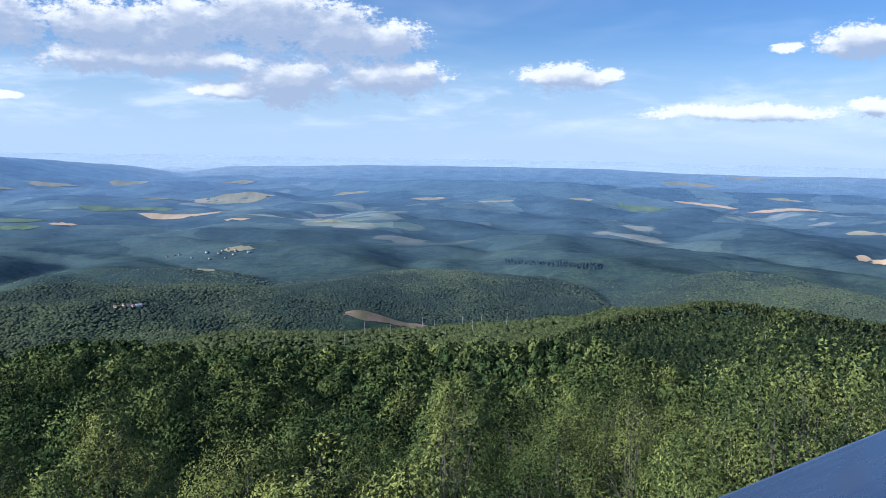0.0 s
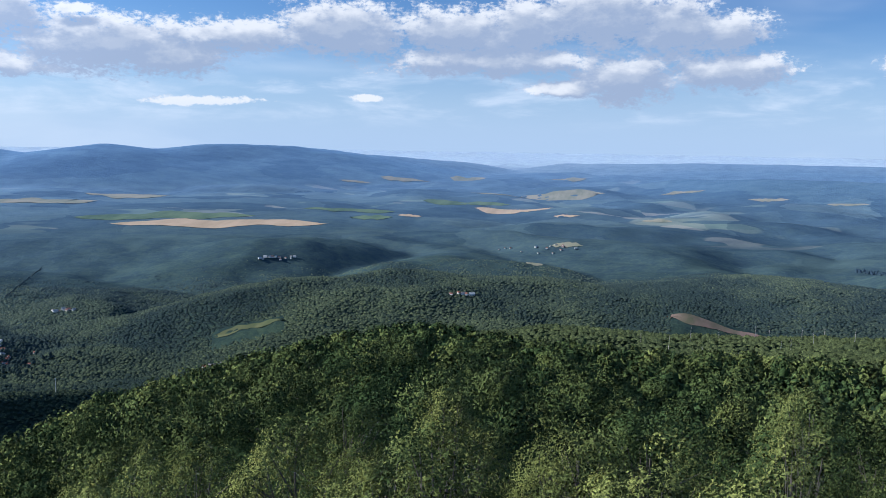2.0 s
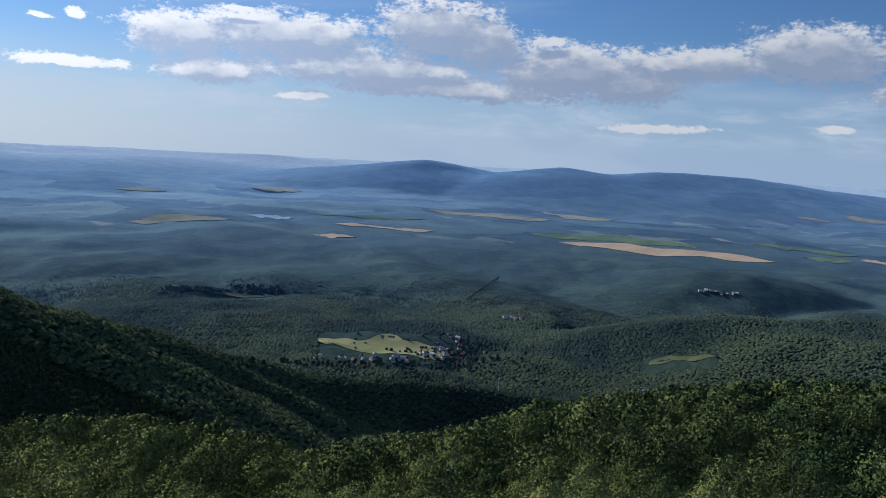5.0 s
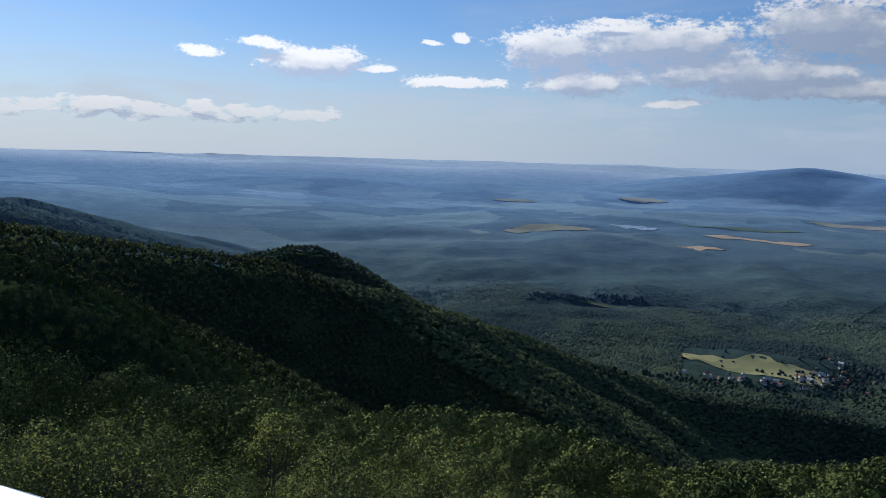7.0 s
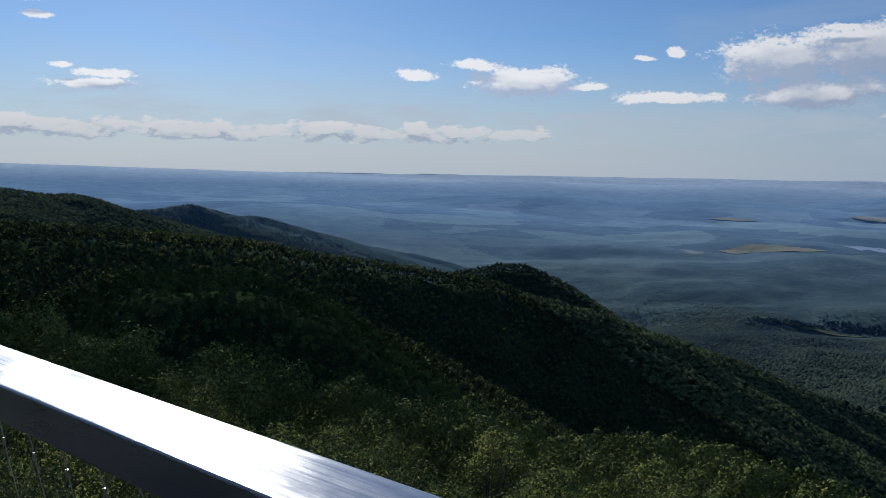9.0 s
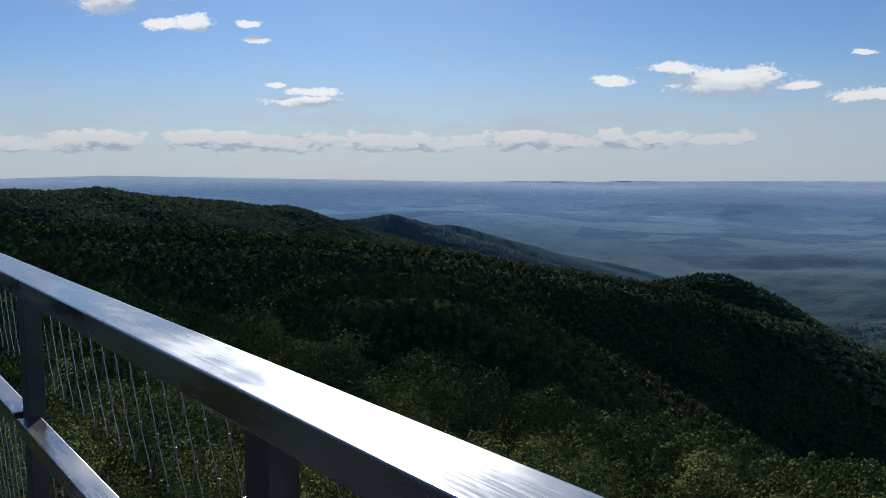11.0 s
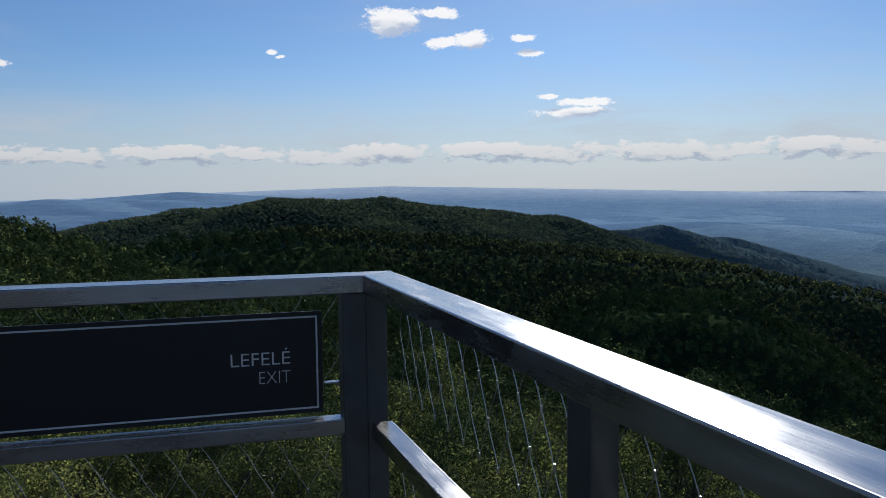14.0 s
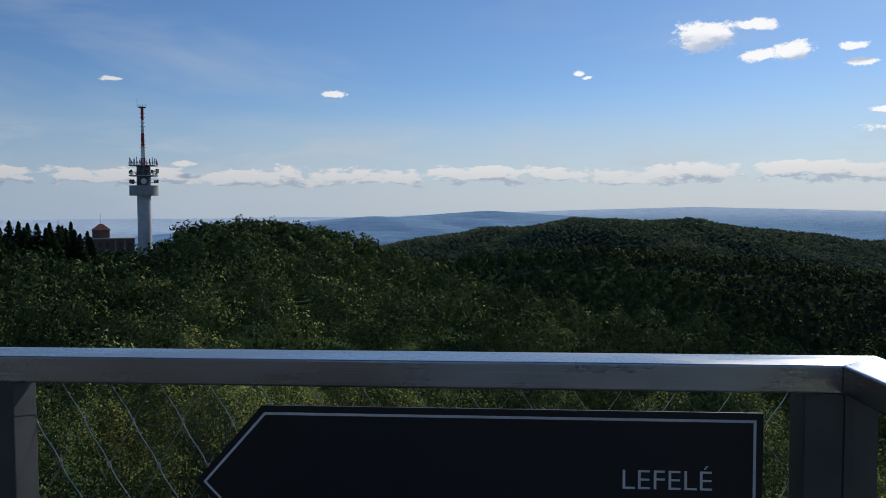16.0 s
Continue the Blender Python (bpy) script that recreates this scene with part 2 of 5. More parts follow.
FAR_CRESTS = [
    ([(60, 16000, -1.4), (56, 15000, -1.2), (53.2, 14500, -0.60), (51.4, 14500, -1.25), (46, 14500, -1.3), (44, 14000, -0.62), (42.4, 14500, -1.1)], 0.135),
    ([(42.4, 14500, -1.1), (37.5, 14500, -0.56), (32.5, 15000, -0.62), (27.5, 16000, -1.15), (21, 17000, -1.55)], 0.15),
    ([(108, 17000, -1.6), (102, 16500, -1.62), (99.8, 16500, -1.95), (97.9, 16500, -1.72), (93, 17000, -2.0)], 0.05),
    ([(153, 13000, -1.6), (149.5, 13000, -1.2), (147, 12800, -0.8), (144.5, 13000, -1.08), (142, 13000, -0.92), (138, 13500, -1.6)], 0.085),
    ([(142, 15000, -0.8), (139.4, 15000, -0.5), (136, 15000, -0.85)], 0.07),
    ([(134, 26000, -0.55), (129, 26000, -0.38), (125.7, 25000, -0.28), (119.4, 26000, -0.7)], 0.05),
    ([(119, 20000, -1.2), (110, 19500, -1.33), (104.6, 19500, -1.15), (101, 20000, -1.5)], 0.045),
    ([(107, 9200, -2.95), (104.6, 9000, -2.8), (101.2, 9200, -3.2), (97, 9500, -3.5)], 0.05),
    ([(100, 20000, -1.4), (92, 19000, -1.5), (86, 20000, -1.3), (78, 21000, -1.45), (70, 20000, -1.3), (62, 21000, -1.4)], 0.045),
    ([(95, 28000, -0.95), (84, 27000, -0.85), (73, 28000, -1.0), (64, 27000, -0.8)], 0.05),
    ([(90, 12500, -2.3), (84, 12000, -2.15), (79, 12500, -2.5), (74, 12000, -2.2), (69, 12500, -2.5)], 0.07),
    ([(-34, 17000, -1.5), (-20, 17000, -1.5), (-8, 16500, -1.3), (4, 17000, -1.35), (14, 18000, -1.6)], 0.14),
    ([(-26, 11000, -2.5), (-18, 10500, -2.6), (-8, 10000, -2.35), (0, 10500, -2.2), (6, 11500, -2.4)], 0.16)]


def crest_height(x, y, rows, steep, round_off):
    best = np.full(x.shape, -9999.0)
    pts = [(-math.sin(radians(a)) * r, math.cos(radians(a)) * r, r * math.tan(radians(e))) for a, r, e in rows]
    for (x0, y0, z0), (x1, y1, z1) in zip(pts, pts[1:]):
        dx, dy = x1 - x0, y1 - y0
        t = np.clip(((x - x0) * dx + (y - y0) * dy) / (dx * dx + dy * dy), 0, 1)
        d = np.hypot(x - x0 - t * dx, y - y0 - t * dy)
        best = np.maximum(best, z0 + t * (z1 - z0) - steep * (np.sqrt(d * d + round_off * round_off) - round_off))
    return best


def land(x, y):
    """Height of the tree tops, or of open ground far off, over the eye, at a true place seen from the eye; and how far it rises from the plain."""
    r = np.hypot(x, y)
    az = np.degrees(np.arctan2(-x, y))
    az = np.where(az < -100, az + 360, az)
    b = np.array(BROW)
    edge, rise = np.interp(az, b[:, 0], b[:, 1]), np.interp(az, b[:, 0], b[:, 2])
    t0 = np.array(TOPS)
    top = np.interp(az, t0[:, 0], t0[:, 1])
    foot = edge * np.tan(np.radians(rise))
    k = np.clip((r - 30) / (edge - 30), 0, None)
    near = np.where(k <= 1, top + (foot - top) * k, foot - 0.62 * (r - edge) + 18 * (1 - np.exp(-(r - edge) / 40)) * 0.5)
    # a hollow behind the first trees, before the dark spruce slope
    near = near - 10.0 * np.exp(-((r - 135) / 42) ** 2) * np.interp(az, (-34, -26, 7, 13), (0.0, 1.0, 1.0, 0.0))
    plain = np.interp(r, (0, 600, 1200, 1800, 2500, 4000, 6000, 12000, 45000), (-260, -330, -440, -520, -575, -610, -622, -622, -690))
    swell = np.interp(r, (300, 1500, 3000, 8000, 45000), (6, 55, 85, 85, 75))
    across = np.clip(1.25 - np.cos(np.radians(az - SUN_AZ)) * 1.1, 0.52, 1.0)     # gentler slopes towards the low sun
    lively = np.interp(r, (3200, 6000, 10000, 16000, 30000), (1.0, 0.95, 0.75, 0.55, 0.4)) * np.where(r > 3000, across, 1.0)
    lively = lively * (1 - 0.85 * np.exp(-((az - 38) / 17) ** 2) * np.interp(r, (4700, 5600, 8500, 10000), (0.0, 1.0, 1.0, 0.0)))     # the level floor with the wheat
    lively = np.interp(r, (2400, 4000), (1.0, 0.0)) + lively * np.interp(r, (2400, 4000), (0.0, 1.0))
    mounds = np.abs(2 * hills(x, y, 1250, 2, 5))
    plain = plain + swell * (lively * (2.1 * (mounds - 0.3) + 1.0 * hills(x, y, 520, 3, 15)) + 1.2 * hills(x, y, 3200, 2, 9))
    z = np.maximum(near, plain)
    for rows, steep in CRESTS:
        z = np.maximum(z, crest_height(x, y, rows, steep, 22.0))
    for rows, steep in FAR_CRESTS:
        z = np.maximum(z, crest_height(x, y, rows, steep * (np.interp(np.abs(az - SUN_AZ), (32, 60), (0.55, 1.0)) if rows[0][1] > 18000 else 1.0), 90.0))
    z = z + np.interp(r, (5000, 9000), (0.0, 80.0)) * across ** 2 * np.clip((z - plain) / 200.0, 0, 1) * hills(x, y, 1500, 3, 33)
    upland = np.clip((z - plain) / 90.0, 0.0, 1.0)
    rough = np.interp(r, (60, 250, 900, 3000, 7000), (0.0, 5.0, 16.0, 22.0, 0.0))
    return z + rough * 1.2 * hills(x, y, 140, 3, 21), upland


def canopy(x, y):
    return land(x, y)[0]


def tree_height(r):
    return np.interp(r, (0, 1300, 1900, 3300, 4200), (13.0, 13.0, 10.0, 8.0, 2.0))


def ground(x, y):
    r = np.hypot(x, y)
    return canopy(x, y) - np.where(open_ground(x, y), 1.0, tree_height(r))


def placed(x, y, z):
    """True place seen from the eye, drawn together beyond LIMIT, in the world."""
    s = squeeze(np.sqrt(x * x + y * y))
    return np.stack((x * s, y * s, z * s), -1) + EYE


def spot_at(az, el):
    """Where the line of sight at that azimuth and elevation first meets the land: true distance."""
    r = np.geomspace(20, 44000, 1500)
    a = radians(az)
    e = np.degrees(np.arctan2(canopy(-math.sin(a) * r, math.cos(a) * r), r))
    over = np.nonzero(e >= el)[0]
    return float(r[over[0]]) if len(over) else 20000.0


# ---- open country: azimuth, elevation, half width, half depth in degrees as seen from the summit ----
WHEAT = [(36.9, -5.75, 7.2, 0.40), (24.4, -5.25, 0.8, 0.15), (17.3, -4.85, 2.6, 0.19), (13.75, -5.1, 0.9, 0.12), (55.8, -5.35, 3.3, 0.16), (59.4, -6.05, 1.7, 0.2),
         (-17.3, -3.5, 2.0, 0.16), (-22.4, -3.6, 2.3, 0.15), (-27.4, -6.55, 1.0, 0.3)]
STUBBLE = [(28.1, -3.0, 1.0, 0.08), (15.8, -3.85, 4.2, 0.28), (13.9, -2.65, 1.4, 0.15), (24.7, -2.8, 1.6, 0.12), (20.6, -2.7, 0.8, 0.12), (48, -4.2, 3.5, 0.15), (42.6, -3.95, 2.7, 0.22),
           (7.8, -5.2, 1.0, 0.18), (13.6, -7.05, 1.0, 0.26), (15.8, -8.35, 0.6, 0.12), (20.4, -2.75, 1.2, 0.18), (25.3, -2.85, 1.0, 0.15), (6.3, -3.3, 1.4, 0.15),
           (1.0, -3.6, 1.2, 0.15), (-3.6, -3.7, 1.2, 0.09), (-9.3, -3.4, 0.8, 0.09)]
STUBBLE += [(-22.1, -3.0, 1.2, 0.15), (-16.2, -2.2, 1.8, 0.2), (-19.6, -1.75, 1.4, 0.15), (-27.1, -4.85, 1.4, 0.22), (69.1, -5.25, 3.1, 0.36), (63.1, -3.1, 1.6, 0.3),
            (71.7, -3.45, 1.6, 0.12), (49.3, -4.1, 3.5, 0.2)]
GREEN = [(40.3, -5.2, 5.6, 0.3), (27, -5.4, 1.4, 0.22), (-13.4, -3.9, 2.3, 0.3), (28.5, -4.9, 3.0, 0.2), (20.5, -4.4, 3.0, 0.25), (57, -4.7, 4.0, 0.14)]
OLIVE = [(35.2, -12.7, 2.4, 0.3), (66.7, -10.1, 3.6, 0.15)]


def stretch(az, el, deep):
    """The near edge, the middle and the far edge of open land seen between two elevations."""
    far, near, mid = spot_at(az, el + deep), spot_at(az, el - deep), spot_at(az, el)
    if deep < 0.2 and mid < 3000:
        near, far = max(near, mid * 0.955), min(far, mid * 1.045)
    if far - near > mid * 0.5:
        far, near = mid * 1.12, mid * 0.9
    return near, mid, far


MEADOW, CLEARING = (55.3, -13.4, 4.9, 1.0), (2.6, -12.1, 4.2, 0.195)
OPEN = [(q[0], q[2], *stretch(q[0], q[1], q[3])) for q in (*OLIVE, *WHEAT, *GREEN, MEADOW, CLEARING)]


def open_ground(x, y):
    """Places kept free of trees: the cleared slope."""
    r, a = np.hypot(x, y), np.degrees(np.arctan2(-x, y))
    felled = np.zeros(np.shape(r), bool)
    for az, wide, near, mid, far in OPEN:
        if mid < 4200:
            felled |= (np.abs(a - az) < wide * 0.95) & (r > near - 25) & (r < far)
    return felled

# ---- materials ----
def material(name):
    m = bpy.data.materials.new(name)
    m.use_nodes = True
    m.node_tree.nodes.clear()
    return m, Tree(m.node_tree)


def finish(n, shader, bump=None):
    n.node("ShaderNodeOutputMaterial", {0: shader})


def principled(n, color, rough, metal=0.0, normal=None, spec=0.5):
    ins = {"Base Color": color if isinstance(color, bpy.types.NodeSocket) else (*color, 1.0), "Roughness": rough, "Metallic": metal, "Specular IOR Level": spec}
    if normal is not None:
        ins["Normal"] = normal
    return n.node("ShaderNodeBsdfPrincipled", ins).outputs[0]


def bumped(n, height, strength, distance):
    return n.node("ShaderNodeBump", {"Strength": strength, "Distance": distance, "Height": height}).outputs[0]


def painted_haze(n, color, far=(0.25, 0.385, 0.60), hold=1.0, slope=None, dim=0.0):
    """Distance haze painted into the base colour: the farther from the summit, the bluer. Returns the colour, and the
    normal freed from the drawing together.
    """
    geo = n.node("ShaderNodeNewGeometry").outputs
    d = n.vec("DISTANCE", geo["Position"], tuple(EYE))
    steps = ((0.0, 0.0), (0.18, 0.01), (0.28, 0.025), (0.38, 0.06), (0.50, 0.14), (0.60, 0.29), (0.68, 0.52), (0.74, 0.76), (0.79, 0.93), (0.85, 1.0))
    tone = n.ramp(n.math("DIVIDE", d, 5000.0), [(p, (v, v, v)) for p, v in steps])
    # the painted haze is stronger towards the sun
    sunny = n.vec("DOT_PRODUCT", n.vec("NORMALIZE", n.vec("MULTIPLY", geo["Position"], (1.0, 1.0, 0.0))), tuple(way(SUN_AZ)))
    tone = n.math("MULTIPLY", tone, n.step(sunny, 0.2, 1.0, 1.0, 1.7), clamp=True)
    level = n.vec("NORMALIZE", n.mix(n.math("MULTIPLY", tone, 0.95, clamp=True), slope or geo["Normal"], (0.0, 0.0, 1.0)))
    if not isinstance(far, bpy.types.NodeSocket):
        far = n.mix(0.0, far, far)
    # haze colour: paler towards the sun and out at the horizon
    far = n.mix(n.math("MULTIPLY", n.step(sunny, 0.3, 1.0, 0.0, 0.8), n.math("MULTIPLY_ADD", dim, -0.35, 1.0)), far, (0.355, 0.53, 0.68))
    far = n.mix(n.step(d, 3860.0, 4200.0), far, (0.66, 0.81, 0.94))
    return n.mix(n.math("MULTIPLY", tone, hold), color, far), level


def leaf_material(name, dark, light, random_socket, scale, see=0.3, tone=False, gloss=0.25, fine=12.0):
    m, n = material(name)
    geo = n.node("ShaderNodeNewGeometry").outputs
    where = geo["Position"]
    pick = n.node("ShaderNodeObjectInfo").outputs["Random"] if random_socket == "object" else n.node("ShaderNodeAttribute", attribute_name="tree_tone").outputs["Fac"]
    patch = n.noise(where, scale, 3.0).outputs[0]
    wide = n.noise(where, scale * 0.12, 2.0).outputs[0]
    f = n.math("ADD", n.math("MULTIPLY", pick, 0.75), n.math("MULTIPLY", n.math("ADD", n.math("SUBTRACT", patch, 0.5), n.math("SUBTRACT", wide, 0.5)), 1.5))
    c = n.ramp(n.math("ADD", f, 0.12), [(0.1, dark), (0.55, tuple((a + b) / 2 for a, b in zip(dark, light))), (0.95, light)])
    # each spray has its own lightness, and leaf from leaf differs within it
    own = geo["Random Per Island"]
    c = n.mix(1.0, c, n.ramp(own, [(0.0, (0.75, 0.76, 0.75)), (0.6, (0.97, 0.97, 0.97)), (1.0, (1.3, 1.27, 1.22))] if tone else [(0.0, (0.76, 0.77, 0.76)), (0.6, (1.0, 1.0, 1.0)), (1.0, (1.25, 1.23, 1.18))]), "MULTIPLY")
    speck = n.noise(where, fine, 2.0, 0.7).outputs[0]
    c = n.mix(1.0, c, n.ramp(speck, [(0.36, (0.5, 0.52, 0.5)), (0.5, (0.95, 0.95, 0.95)), (0.66, (1.45, 1.42, 1.34))]), "MULTIPLY")
    # leaves turn with the bough that carries them
    bough = n.node("ShaderNodeVectorTransform", {0: n.node("ShaderNodeAttribute", attribute_name="bough_out").outputs["Vector"]}, vector_type="VECTOR", convert_from="OBJECT", convert_to="WORLD").outputs[0]
    turned = n.vec("NORMALIZE", n.vec("MULTIPLY_ADD", bough, (2.6, 2.6, 0.8), geo["Normal"]))
    # far leaves get the distance haze mixed into their colour
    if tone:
        c, turned = painted_haze(n, c, slope=n.vec("NORMALIZE", n.mix(0.2, turned, (0.0, 0.0, 1.0))))
    else:
        turned = n.node("ShaderNodeBump", {"Strength": 0.8, "Distance": 0.5 / fine, "Height": speck, "Normal": turned}).outputs[0]
    d = n.node("ShaderNodeBsdfDiffuse", {0: c, "Normal": turned}).outputs[0]
    tr = n.node("ShaderNodeBsdfTranslucent", {0: n.mix(0.5, c, (0.16, 0.2, 0.02))}).outputs[0]
    s = n.node("ShaderNodeMixShader", {0: see, 1: d, 2: tr}).outputs[0]
    g = n.node("ShaderNodeBsdfGlossy", {0: (0.8, 0.85, 0.8, 1), "Roughness": 0.55}).outputs[0]
    fr = n.math("MULTIPLY", n.node("ShaderNodeFresnel", {0: 1.35}).outputs[0], gloss)
    finish(n, n.node("ShaderNodeMixShader", {0: fr, 1: s, 2: g}).outputs[0])
    return m


LEAF = leaf_material("oak_leaves", (0.056, 0.090, 0.032), (0.30, 0.33, 0.10), "object", 0.5, 0.035, gloss=0.06, fine=14.0)
CLUMP = leaf_material("canopy_leaves", (0.066, 0.106, 0.040), (0.28, 0.315, 0.095), "tree", 0.05, 0.0, gloss=0.02, fine=5.0)
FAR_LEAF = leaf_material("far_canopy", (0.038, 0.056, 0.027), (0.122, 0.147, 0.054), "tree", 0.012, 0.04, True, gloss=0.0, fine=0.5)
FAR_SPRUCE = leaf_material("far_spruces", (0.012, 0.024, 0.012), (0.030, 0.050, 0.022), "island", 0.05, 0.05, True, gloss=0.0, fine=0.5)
SPRUCE = leaf_material("far_spruces", (0.012, 0.024, 0.012), (0.030, 0.050, 0.022), "island", 0.05, 0.05, True, gloss=0.0)
SPRUCE = leaf_material("spruce_needles", (0.010, 0.020, 0.010), (0.028, 0.045, 0.020), "object", 0.5, 0.1, gloss=0.02)


def bark_material():
    m, n = material("grey_bark")
    p = n.node("ShaderNodeTexCoord").outputs["Object"]
    v = n.noise(n.vec("MULTIPLY", p, (6, 6, 1.2)), 3.0, 6.0).outputs[0]
    finish(n, principled(n, n.ramp(v, [(0.3, (0.05, 0.042, 0.034)), (0.7, (0.17, 0.15, 0.125))]), 0.9, normal=bumped(n, v, 0.6, 0.03)))
    return m


def ground_material():
    m, n = material("wooded_land")
    p = n.node("ShaderNodeAttribute", attribute_name="true_place").outputs["Vector"]
    a = n.noise(p, 0.07, 5.0, 0.65).outputs[0]
    c = n.noise(p, 0.007, 4.0, 0.6).outputs[0]
    b = n.noise(p, 0.0016, 4.0, 0.6, 0.4).outputs[0]
    e = n.noise(n.vec("ADD", p, (7000.0, 300.0, 0.0)), 0.00055, 3.0, 0.6).outputs[0]
    k = n.noise(p, 0.024, 3.0, 0.6).outputs[0]
    mixed = n.math("ADD", n.math("ADD", n.math("MULTIPLY", a, 0.3), n.math("MULTIPLY", c, 0.35)), n.math("MULTIPLY", k, 0.35))
    green = n.ramp(mixed, [(0.40, (0.015, 0.028, 0.013)), (0.5, (0.034, 0.055, 0.021)), (0.60, (0.064, 0.090, 0.032))])
    green = n.mix(n.step(b, 0.54, 0.62, 0.0, 0.7), green, (0.062, 0.088, 0.030))
    # parcels of crops on the open floor of the valley
    upland = n.node("ShaderNodeAttribute", attribute_name="upland").outputs["Fac"]
    cell = n.node("ShaderNodeTexVoronoi", {"Vector": n.vec("MULTIPLY", p, (1.0, 1.6, 1.0)), "Scale": 0.0021}).outputs["Color"]
    pick = n.node("ShaderNodeSeparateColor", {0: cell}).outputs
    crop = n.ramp(pick[0], [(0.0, (0.46, 0.38, 0.22)), (0.3, (0.40, 0.36, 0.22)), (0.55, (0.17, 0.22, 0.09)), (1.0, (0.30, 0.30, 0.16))])
    sown = n.math("MULTIPLY", n.step(n.vec("LENGTH", p), 5400.0, 6600.0), n.step(e, 0.56, 0.58))
    sown = n.math("MULTIPLY", sown, n.math("MULTIPLY", n.step(pick[1], 0.5, 0.54), n.step(upland, 0.35, 0.1)))
    green = n.mix(sown, green, crop)
    # distance haze mixed into the land's colour, over plain and upland
    tone, level = painted_haze(n, green, n.mix(upland, (0.25, 0.405, 0.61), (0.235, 0.40, 0.62)), slope=n.node("ShaderNodeAttribute", attribute_name="true_slope").outputs["Vector"], dim=upland)
    # woods and clearings in uneven stands
    stand = n.noise(p, 0.0036, 7.0, 0.68).outputs[0]
    tone = n.mix(1.0, tone, n.ramp(stand, [(0.36, (0.86, 0.88, 0.91)), (0.5, (0.98, 0.98, 0.99)), (0.66, (1.12, 1.1, 1.05))]), "MULTIPLY")
    wavy = n.vec("MULTIPLY_ADD", n.vec("SUBTRACT", n.noise(p, 0.0011, 4.0, 0.6).outputs[1], (0.5, 0.5, 0.5)), (900.0, 900.0, 0.0), p)
    lot = n.node("ShaderNodeSeparateColor", {0: n.node("ShaderNodeTexVoronoi", {"Vector": wavy, "Scale": 0.0013}).outputs["Color"]}).outputs[0]
    lot = n.ramp(lot, [(0.0, (0.76, 0.80, 0.85)), (0.42, (0.82, 0.85, 0.89)), (0.45, (1.0, 1.0, 1.0)), (0.72, (1.03, 1.03, 1.0)), (0.75, (1.16, 1.13, 1.06)), (1.0, (1.28, 1.2, 1.08))])
    lots = n.math("MULTIPLY", n.step(n.vec("LENGTH", p), 3600.0, 6500.0), n.step(n.vec("LENGTH", p), 8000.0, 16000.0, 0.9, 0.12))
    tone = n.mix(lots, tone, n.mix(1.0, tone, lot, "MULTIPLY"))
    bump = n.node("ShaderNodeBump", {"Strength": 0.4, "Distance": 6.0, "Height": n.math("ADD", a, n.math("ADD", k, c)), "Normal": level}).outputs[0]
    finish(n, n.node("ShaderNodeBsdfDiffuse", {0: tone, "Normal": bump}).outputs[0])
    return m


def field_material(name, light, dark):
    m, n = material(name)
    p = n.node("ShaderNodeNewGeometry").outputs["Position"]
    a = n.noise(n.vec("MULTIPLY", p, (1.0, 0.35, 1.0)), 0.02, 5.0, 0.6).outputs[0]
    # a weaker share of the distance haze goes into the field colour
    tone, level = painted_haze(n, n.ramp(a, [(0.35, dark), (0.62, light)]), hold=0.4)
    finish(n, n.node("ShaderNodeBsdfDiffuse", {0: tone, "Normal": level}).outputs[0])
    return m


BARK, LAND = bark_material(), ground_material()
FIELDS = {"w": field_material("ripe_wheat", (0.80, 0.57, 0.34), (0.64, 0.45, 0.25)), "p": field_material("pale_stubble", (0.50, 0.43, 0.28), (0.30, 0.30, 0.17)),
          "g": field_material("green_crop", (0.20, 0.27, 0.12), (0.11, 0.17, 0.07)), "b": field_material("bare_earth", (0.30, 0.20, 0.15), (0.14, 0.13, 0.07)),
          "o": field_material("olive_meadow", (0.24, 0.23, 0.10), (0.13, 0.15, 0.06)), "m": field_material("dry_meadow", (0.50, 0.45, 0.20), (0.28, 0.30, 0.12)),
          "l": field_material("lake_water", (0.45, 0.55, 0.68), (0.40, 0.50, 0.62))}


def steel_material():
    m, n = material("brushed_steel")
    p = n.node("ShaderNodeTexCoord").outputs["Object"]
    brush = n.noise(n.vec("MULTIPLY", p, (3.0, 220.0, 220.0)), 1.0, 4.0, 0.6).outputs[0]
    smear = n.noise(n.vec("MULTIPLY", p, (2.2, 9.0, 9.0)), 1.6, 4.0, 0.55).outputs[0]
    film = n.noise(n.vec("MULTIPLY", p, (1.3, 4.5, 4.5)), 1.0, 5.0, 0.6, 1.2).outputs[0]      # dried water and hand marks with edges of their own
    rough = n.math("ADD", n.math("ADD", n.step(smear, 0.3, 0.75, 0.13, 0.27), n.step(film, 0.45, 0.57, 0.0, 0.06)), n.math("MULTIPLY", brush, 0.10))
    c = n.ramp(smear, [(0.25, (0.34, 0.34, 0.345)), (0.75, (0.49, 0.485, 0.48))])
    c = n.mix(n.step(film, 0.45, 0.57, 0.0, 0.12), c, (0.27, 0.27, 0.265))
    finish(n, principled(n, c, rough, 1.0, bumped(n, brush, 0.12, 0.002)))
    return m


